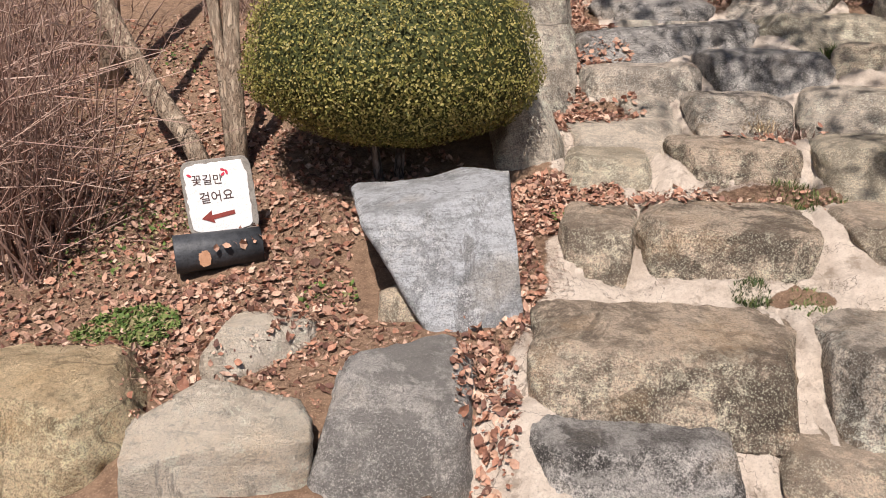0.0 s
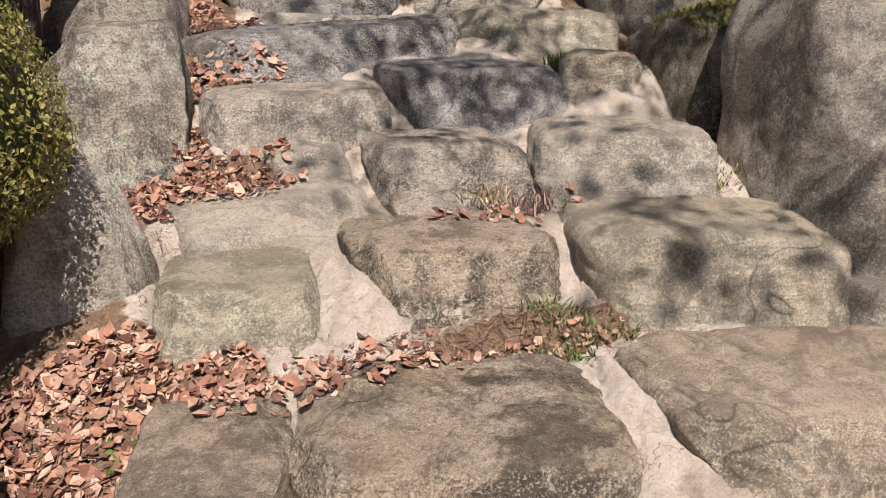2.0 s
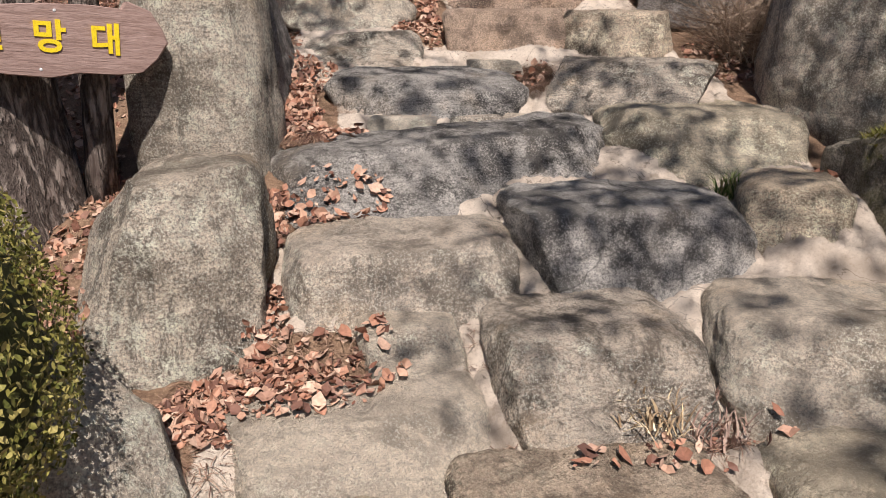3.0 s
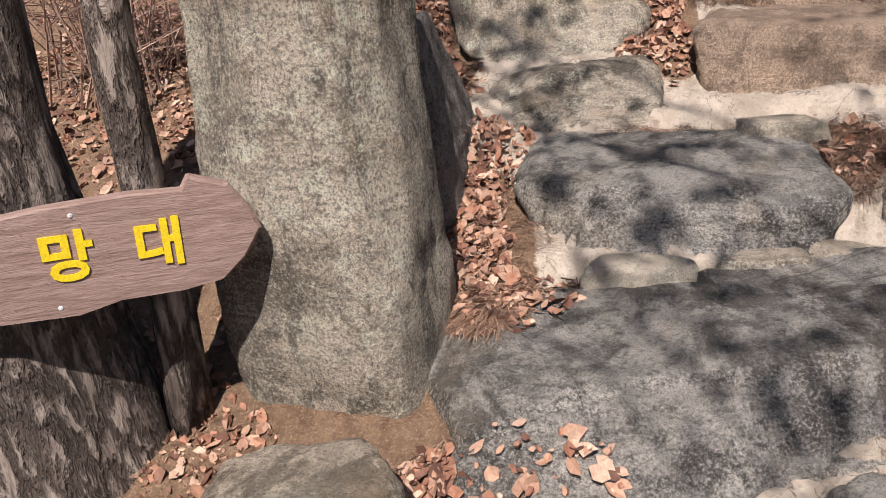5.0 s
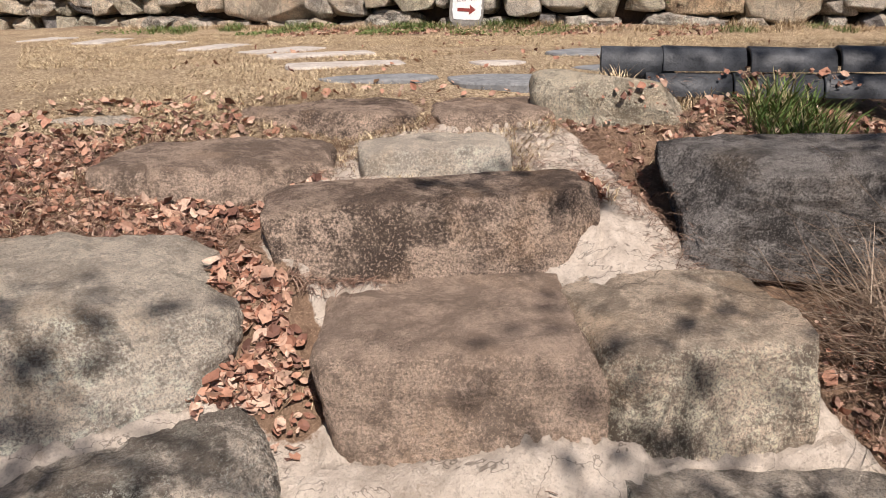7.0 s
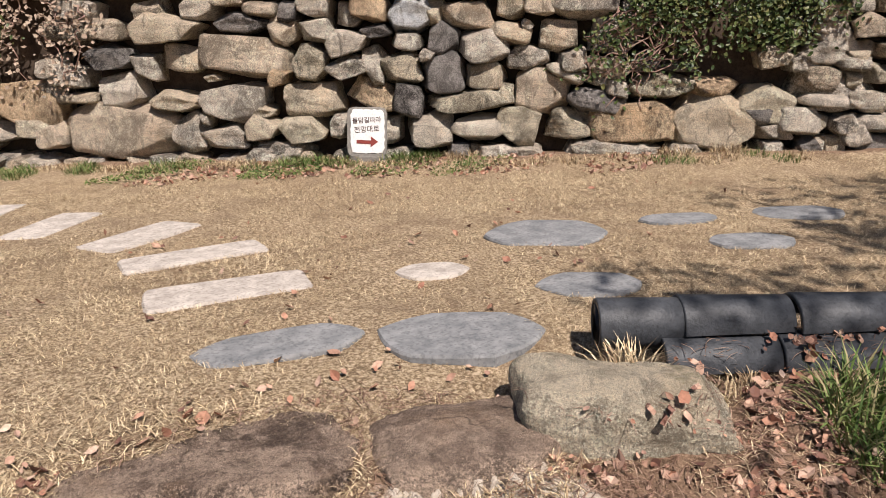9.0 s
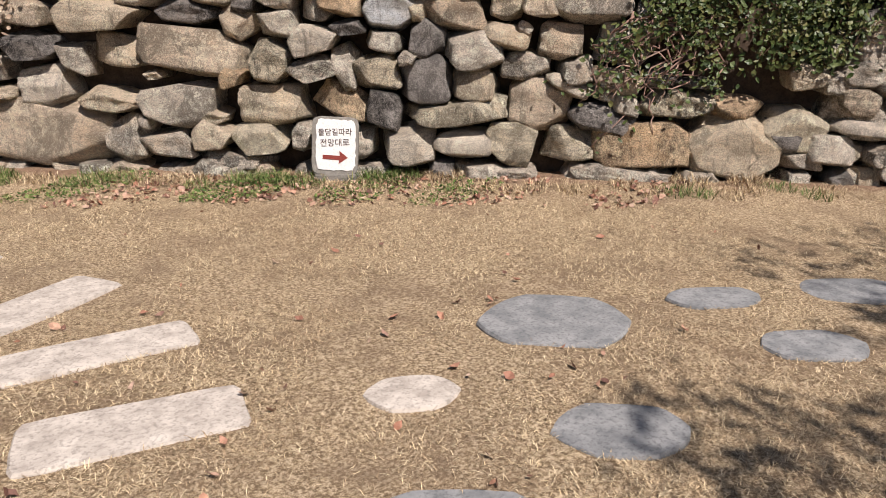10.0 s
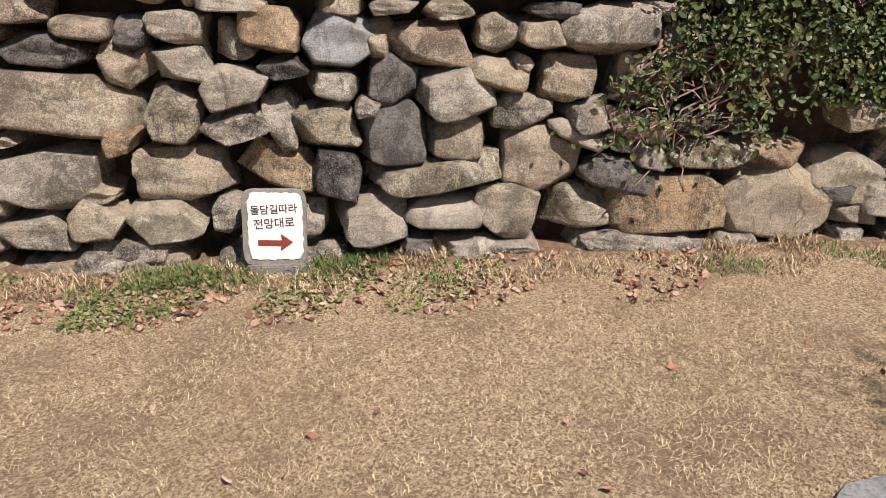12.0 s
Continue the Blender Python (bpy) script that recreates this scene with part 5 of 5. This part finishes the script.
r = rng_of(51)
PATCHES = [(0.5, 3.38, 0.33, 0.27, 620), (0.45, 6.6, 0.5, 0.35, 420), (0.28, 2.85, 0.12, 0.35, 170), (0.13, 2.2, 0.12, 0.4, 190), (0.72, 4.22, 0.24, 0.13, 260), (0.9, 4.98, 0.22, 0.14, 240),
           (0.72, 4.75, 0.06, 0.2, 60), (0.9, 5.8, 0.13, 0.3, 240), (1.0, 6.15, 0.16, 0.16, 120), (1.0, 5.45, 0.14, 0.1, 60), (2.72, 4.75, 0.15, 0.1, 40), (2.05, 6.0, 0.12, 0.16, 24),
           (1.62, 6.75, 0.16, 0.3, 160), (1.2, 7.3, 0.45, 0.3, 220), (0.5, 7.3, 0.6, 0.4, 200), (1.75, 7.25, 0.3, 0.12, 140), (2.78, 6.9, 0.06, 0.1, 50), (3.3, 6.0, 0.4, 0.3, 200),
           (1.5, 3.3, 0.45, 0.07, 34), (0.76, 4.5, 0.07, 0.22, 120), (1.9, 3.9, 0.5, 0.06, 70), (1.1, 3.4, 0.2, 0.05, 30), (2.45, 5.6, 0.3, 0.1, 70), (-1.2, 3.3, 1.0, 0.9, 800), (-0.9, 2.7, 0.6, 0.35, 260), (-2.2, 4.4, 1.2, 1.4, 900),
           (-0.6, 6.2, 0.8, 1.2, 600), (-0.3, 8.0, 1.2, 0.7, 350), (1.4, 7.9, 0.6, 0.3, 200), (3.9, 6.9, 0.5, 0.4, 220), (3.2, 7.3, 0.3, 0.1, 40)]
BANK = [(-1.0, 3.2, 1.3, 1.1, 5200), (-2.4, 4.6, 1.6, 1.8, 4600), (-0.5, 6.3, 0.9, 1.4, 3000), (0.7, 7.4, 1.1, 0.65, 9500), (0.4, 6.6, 0.6, 0.4, 1500), (3.7, 6.7, 0.6, 0.5, 900), (1.5, 7.7, 0.7, 0.3, 500), (-0.6, 2.65, 0.8, 0.3, 700), (0.1, 4.9, 0.4, 0.6, 2200), (1.2, 7.15, 0.5, 0.3, 4200), (1.62, 6.8, 0.15, 0.25, 1100), (3.2, 6.9, 0.25, 0.3, 250)]
spots, ways = scatter(r, [(*q[:4], int(q[4] * 3.1)) for q in PATCHES], bare_steps=True)
# leaves that have blown onto the treads
SPILL = [(0.86, 4.27, 0.26, 0.16, 420), (0.98, 4.98, 0.24, 0.1, 300), (0.86, 4.44, 0.1, 0.1, 90), (1.0, 5.5, 0.2, 0.14, 160), (1.4, 3.32, 0.5, 0.06, 90), (0.95, 3.32, 0.3, 0.1, 160), (1.7, 3.82, 0.3, 0.06, 60), (2.05, 5.98, 0.1, 0.12, 30)]
more, more_ways = scatter(r, SPILL, steep=0.7)
spots, ways = np.concatenate([spots, more]), np.concatenate([ways, more_ways])
size = 0.016 + 0.042 * r.uniform(0, 1, len(spots)) ** 2.0
lift = ways * r.uniform(0.0, 0.025, (len(spots), 1))
tagged(new("fallen_leaves", leaves_mesh("fallen_leaves", spots + lift, ways, size, LITTER, r, 0.72, 0.22, 0.38)), "curled brown fallen leaves heaped in gaps of the stairs", "leaves", kind="stuff")
spots, ways = scatter(r, BANK, bare_steps=True)
size = 0.012 + 0.04 * r.uniform(0, 1, len(spots)) ** 2.2
tagged(new("fallen_leaves", leaves_mesh("fallen_leaves", spots + ways * size[:, None] * 0.15, ways, size, LITTER, r, 0.7, 0.3, 0.6)), "crumbled brown fallen leaves on the bank", "leaves", kind="stuff")
NEEDLE = [(1.2, 5.5, 0.35, 0.09, 900), (1.6, 6.15, 0.42, 0.07, 900), (2.05, 5.95, 0.15, 0.2, 500), (1.75, 7.1, 0.3, 0.2, 260), (2.4, 7.15, 0.4, 0.1, 500), (1.7, 3.35, 0.6, 0.08, 500),
          (1.7, 3.9, 0.6, 0.1, 600), (0.8, 4.3, 0.3, 0.15, 500), (0.95, 5.0, 0.25, 0.15, 500), (0.95, 5.8, 0.2, 0.3, 600), (1.5, 7.4, 0.6, 0.3, 900), (3.0, 6.7, 0.2, 0.3, 500), (3.3, 6.0, 0.4, 0.4, 900),
          (2.5, 5.6, 0.3, 0.12, 400), (1.4, 4.3, 0.3, 0.1, 200), (0.9, 4.05, 0.4, 0.08, 300), (-1.0, 3.0, 1.1, 0.8, 2200), (0.8, 7.4, 1.0, 0.6, 2600), (2.1, 7.65, 0.9, 0.35, 1500), (2.95, 7.2, 0.2, 0.3, 400), (3.7, 6.8, 0.5, 0.4, 1200), (0.3, 3.0, 0.2, 0.6, 600), (1.1, 7.6, 0.8, 0.4, 700), (3.3, 7.25, 0.4, 0.2, 300), (1.3, 3.4, 0.3, 0.05, 120), (2.1, 6.68, 0.25, 0.05, 300), (2.0, 6.85, 0.25, 0.06, 500), (1.2, 5.45, 0.36, 0.12, 5200), (0.98, 5.45, 0.18, 0.16, 1400), (2.05, 5.95, 0.12, 0.18, 600), (1.5, 6.1, 0.3, 0.06, 1500), (1.35, 5.98, 0.3, 0.12, 900), (0.5, 7.3, 0.9, 0.5, 2500), (1.3, 7.15, 0.45, 0.25, 2600)]
spots, ways = scatter(r, [(*q[:4], int(q[4] * 2.2)) for q in NEEDLE], bare_steps=True)
tagged(new("pine_needles", blades_mesh("pine_needles", spots + np.stack([0 * spots[:, 0], 0 * spots[:, 0], r.uniform(0.002, 0.016, len(spots))], 1), (0.03, 0.08), (0.0016, 0.003), NEEDLES, r, (-0.03, 0.1))), "dry brown pine needles in gaps of the stairs", "needles", kind="stuff")

# dry grass growing round the upper stones
STRAW = [(2.45, 7.12, 0.28, 0.05, 1500), (1.7, 7.5, 0.5, 0.1, 1500), (1.5, 7.35, 0.5, 0.08, 900), (2.2, 7.6, 0.4, 0.14, 1500), (2.75, 7.3, 0.2, 0.14, 800), (2.1, 6.96, 0.3, 0.1, 700), (3.05, 7.4, 0.2, 0.12, 600),
         (2.82, 6.9, 0.06, 0.1, 120), (1.0, 7.5, 0.5, 0.35, 1200), (1.9, 6.6, 0.3, 0.07, 260), (1.9, 7.9, 0.6, 0.2, 1500), (3.4, 6.95, 0.3, 0.2, 500)]
spots, ways = scatter(r, STRAW, True)
tagged(new("dry_grass", blades_mesh("dry_grass", spots, (0.025, 0.075), (0.002, 0.004), TURF, r, (0.15, 1.1))), "straw-coloured dry grass round the upper stones", "grass", kind="stuff")

# dead lawn
spots = []
n_blades = 330000
bx, by = r.uniform(1.2, 7.4, n_blades), r.uniform(7.2, 12.4, n_blades)
worn = np.sin(2.3 * bx + 1.7 * np.sin(1.9 * by)) + np.sin(3.1 * by + 1.3 * np.sin(2.7 * bx)) + 0.8 * np.sin(7.3 * bx + 2 * np.sin(5.9 * by)) + 0.8 * np.sin(8.1 * by + 2 * np.sin(6.7 * bx))
keep = (r.uniform(0, 1, n_blades) < np.clip(0.8 - 0.42 * worn, 0.1, 1.0)) & (0.2 * bx + 0.98 * by > 7.72 + 0.22 * r.normal(size=n_blades)) & (0.9 * bx + by < 15.62) & (0.9 * bx + by > 9.0)
bx, by = bx[keep], by[keep]
bz = ground_z(bx, by)
FLAT = [o for o in scene.objects if o.name.startswith(("paving_slab", "flagstone"))]
free = np.ones(len(bx), bool)
for o in FLAT:
    inv = o.matrix_basis.inverted()
    lx = inv[0][0] * bx + inv[0][1] * by + inv[0][3]
    ly = inv[1][0] * bx + inv[1][1] * by + inv[1][3]
    ex, ey = o.dimensions[0] / 2, o.dimensions[1] / 2
    p = 2.2 if o.name.startswith("flag") else 12
    free &= (np.abs(lx / ex) ** p + np.abs(ly / ey) ** p) > 0.86
spots = np.stack([bx, by, bz], 1)[free]
tagged(new("lawn_grass", blades_mesh("lawn_grass", spots, (0.016, 0.042), (0.0014, 0.0028), TURF, r, (0.1, 0.9))), "short straw-coloured dead lawn grass", "grass", kind="stuff")
LEAFY = [(4.2, 9.6, 2.2, 1.5, 60), (3.0, 8.6, 1.5, 0.8, 40), (4.9, 10.85, 0.5, 0.2, 160), (3.8, 11.8, 0.7, 0.25, 260), (6.2, 9.75, 0.5, 0.2, 160), (5.5, 10.35, 0.5, 0.2, 160), (4.3, 11.3, 0.4, 0.2, 160), (2.8, 7.9, 0.8, 0.3, 60)]
spots, ways = scatter(r, LEAFY, True)
size = r.uniform(0.02, 0.05, len(spots))
tagged(new("fallen_leaves", leaves_mesh("fallen_leaves", spots + ways * 0.015, ways, size, LITTER, r, 0.75, 0.22, 0.5)), "scattered brown leaves on dead lawn", "leaves", kind="stuff")


def grass_tuft(x, y, count, spread, length, label, material=GREEN, seed=1, width=(0.003, 0.006), up=(0.6, 2.2)):
    r = rng_of(seed)
    place, nor, on = drop(x, y)
    a, f = r.uniform(0, math.tau, count), np.sqrt(r.uniform(0, 1, count)) * spread
    at = np.stack([np.cos(a) * f, np.sin(a) * f, 0 * a - 0.005], 1)
    wx, wy = at[:, 0] + x, at[:, 1] + y
    at[:, 2] += np.clip(ground_z(wx, wy) - height(x, y), -0.05, 0.05)
    ob = new("grass_tuft", blades_mesh("grass_tuft", at, length, width, material, r, up))
    if on.startswith(("stone", "tile", "white", "base")):
        place = Vector((x, y, height(x, y)))
    ob.matrix_basis = pose(*place)
    return tagged(ob, label, "grass tuft", "tufts between the stones")


grass_tuft(1.2, 2.66, 420, 0.075, (0.02, 0.05), "small dark green tuft in the mortar", IVY, seed=2)
grass_tuft(1.4, 2.58, 220, 0.09, (0.015, 0.035), "low green weed in the mortar", seed=22)
grass_tuft(1.64, 3.34, 420, 0.12, (0.03, 0.07), "low green weed below a step", seed=3)
grass_tuft(1.45, 3.3, 120, 0.06, (0.02, 0.05), "low green weed below a step", seed=4)
grass_tuft(1.8, 3.3, 120, 0.06, (0.02, 0.04), "low green weed below a step", seed=14)
grass_tuft(1.66, 3.92, 120, 0.09, (0.04, 0.1), "dry straw tuft below a step", TURF, 5)
grass_tuft(1.82, 3.9, 160, 0.09, (0.04, 0.1), "dry brown tuft below a step", TWIG, 15)
grass_tuft(2.4, 4.78, 130, 0.04, (0.08, 0.16), "small green grass tuft on the stairs", seed=6)
grass_tuft(2.5, 3.75, 120, 0.1, (0.02, 0.05), "low green weed beside a boulder", seed=16)
grass_tuft(3.74, 6.9, 650, 0.17, (0.1, 0.25), "lush green grass clump by the clay tiles", seed=7, width=(0.004, 0.008))
grass_tuft(3.75, 6.7, 160, 0.09, (0.1, 0.2), "green grass clump by the clay tiles", seed=8)
grass_tuft(3.36, 7.45, 160, 0.06, (0.08, 0.2), "dry straw tuft before the end tile", TURF, 9)
grass_tuft(3.6, 7.3, 200, 0.1, (0.05, 0.12), "dry straw tuft before the clay tiles", TURF, 10)
for k, (gx0, gy0, dry) in enumerate([(4.6, 11.25, 0), (5.05, 11.0, 0), (4.95, 11.05, 0), (4.3, 11.55, 0), (4.0, 11.8, 1), (3.5, 12.2, 0), (5.4, 10.75, 1), (6.6, 9.65, 1), (6.9, 9.4, 1), (3.0, 12.6, 0), (2.6, 12.9, 0), (5.2, 10.95, 0), (4.45, 11.45, 0)]):
    grass_tuft(gx0, gy0, 260, 0.13, (0.04, 0.13), "straw-coloured grass tuft at the wall foot" if dry else "green grass tuft at the wall foot", TURF if dry else GREEN, 30 + k)
r = rng_of(93)
for k in range(40):
    s = -1.0 + k * 0.175 + r.uniform(-0.05, 0.05)
    d = r.uniform(0.2, 0.38)
    dry = r.uniform() < 0.55
    grass_tuft(3.03 + 0.743 * s - 0.669 * d, 13.037 - 0.669 * s - 0.743 * d, 130, 0.1, (0.03, 0.09), "low dry grass at the wall foot" if dry else "low green grass at the wall foot", TURF if dry else GREEN, 200 + k)
r = rng_of(91)
GREENS = [(-1.3, 2.66, 0.22, 0.12, 1900), (-1.6, 3.3, 0.3, 0.3, 260), (-1.3, 3.5, 0.2, 0.15, 120), (-0.5, 2.85, 0.15, 0.1, 60), (4.2, 11.4, 0.4, 0.2, 900), (4.85, 10.9, 0.4, 0.18, 500), (3.4, 12.1, 0.5, 0.2, 600), (5.3, 10.5, 0.4, 0.18, 300), (2.3, 13.1, 0.5, 0.2, 300),
          (-1.7, 5.5, 0.5, 0.4, 200), (4.3, 6.7, 0.5, 0.35, 300), (0.55, 3.25, 0.12, 0.06, 60)]
spots, ways = scatter(r, GREENS, True)
size = r.uniform(0.015, 0.035, len(spots))
tagged(new("ground_weeds", leaves_mesh("ground_weeds", spots + ways * r.uniform(0.005, 0.03, (len(spots), 1)), ways, size, GREEN, r, 0.6, 0.2, 0.6)), "low green weeds on soil and wall foot", "weeds", kind="stuff")

# moss and grass on the mossy boulder
spots, ways = scatter(r, [(3.2, 4.45, 0.44, 0.38, 6000)], False, 0.3, 1.6, 9.0)
tagged(new("moss_tufts", blades_mesh("moss_tufts", spots, (0.02, 0.06), (0.003, 0.007), MOSS, r, (0.1, 1.0))), "moss and short grass on a boulder", "moss", kind="stuff")


# ---- ivy on the wall ----
def ivy(s0, s1, z0, z1, count, words, seed, material=IVY):
    r = rng_of(seed)
    ob = tagged(new("ivy"), words, "ivy")
    ob.matrix_basis = pose(*WALL_O, 0, 0, WALL_YAW)
    vines, at = [], []
    for k in range(26):
        s, z, y = r.uniform(s0, s1), z0 + (z1 - z0) * r.uniform(0.3, 1.0) ** 0.6, -0.11
        pts = [(s, y, z)]
        for _ in range(9):
            s += r.normal() * 0.06 - 0.02
            z -= r.uniform(-0.02, 0.11)
            pts.append((s, y + r.uniform(-0.03, 0.03), z))
        vines.append(tube(pts, np.linspace(0.008, 0.003, 10), 5))
        for _ in range(count // 26):
            q = pts[int(r.integers(10))]
            at.append((q[0] + r.normal() * 0.06, q[1] - abs(r.normal()) * 0.04, q[2] + r.normal() * 0.06))
    part_of("vine", mesh_of("vine", *join(vines), TWIG), ob, label="thin brown creeping stems")
    at = np.array(at)
    part_of("leaves", leaves_mesh("leaves", at, np.tile((0, -1.0, 0.5), (len(at), 1)), r.uniform(0.025, 0.055, len(at)), material, r, 0.7, 0.15, 0.6), ob, label="small glossy green leaves")
    return ob


ivy(4.75, 6.2, 3.3, 4.15, 3400, "dense dark green ivy hanging over the wall", 5)
ivy(4.45, 4.95, 3.35, 3.75, 320, "thin yellow-green ivy shoots on the wall", 6)
ivy(-1.6, 0.4, 3.2, 4.15, 1500, "dry half-bare creeper on the wall", 7, BRUSH)
ivy(-2.6, -0.3, 2.9, 4.1, 2200, "dark green ivy on the wall", 8)
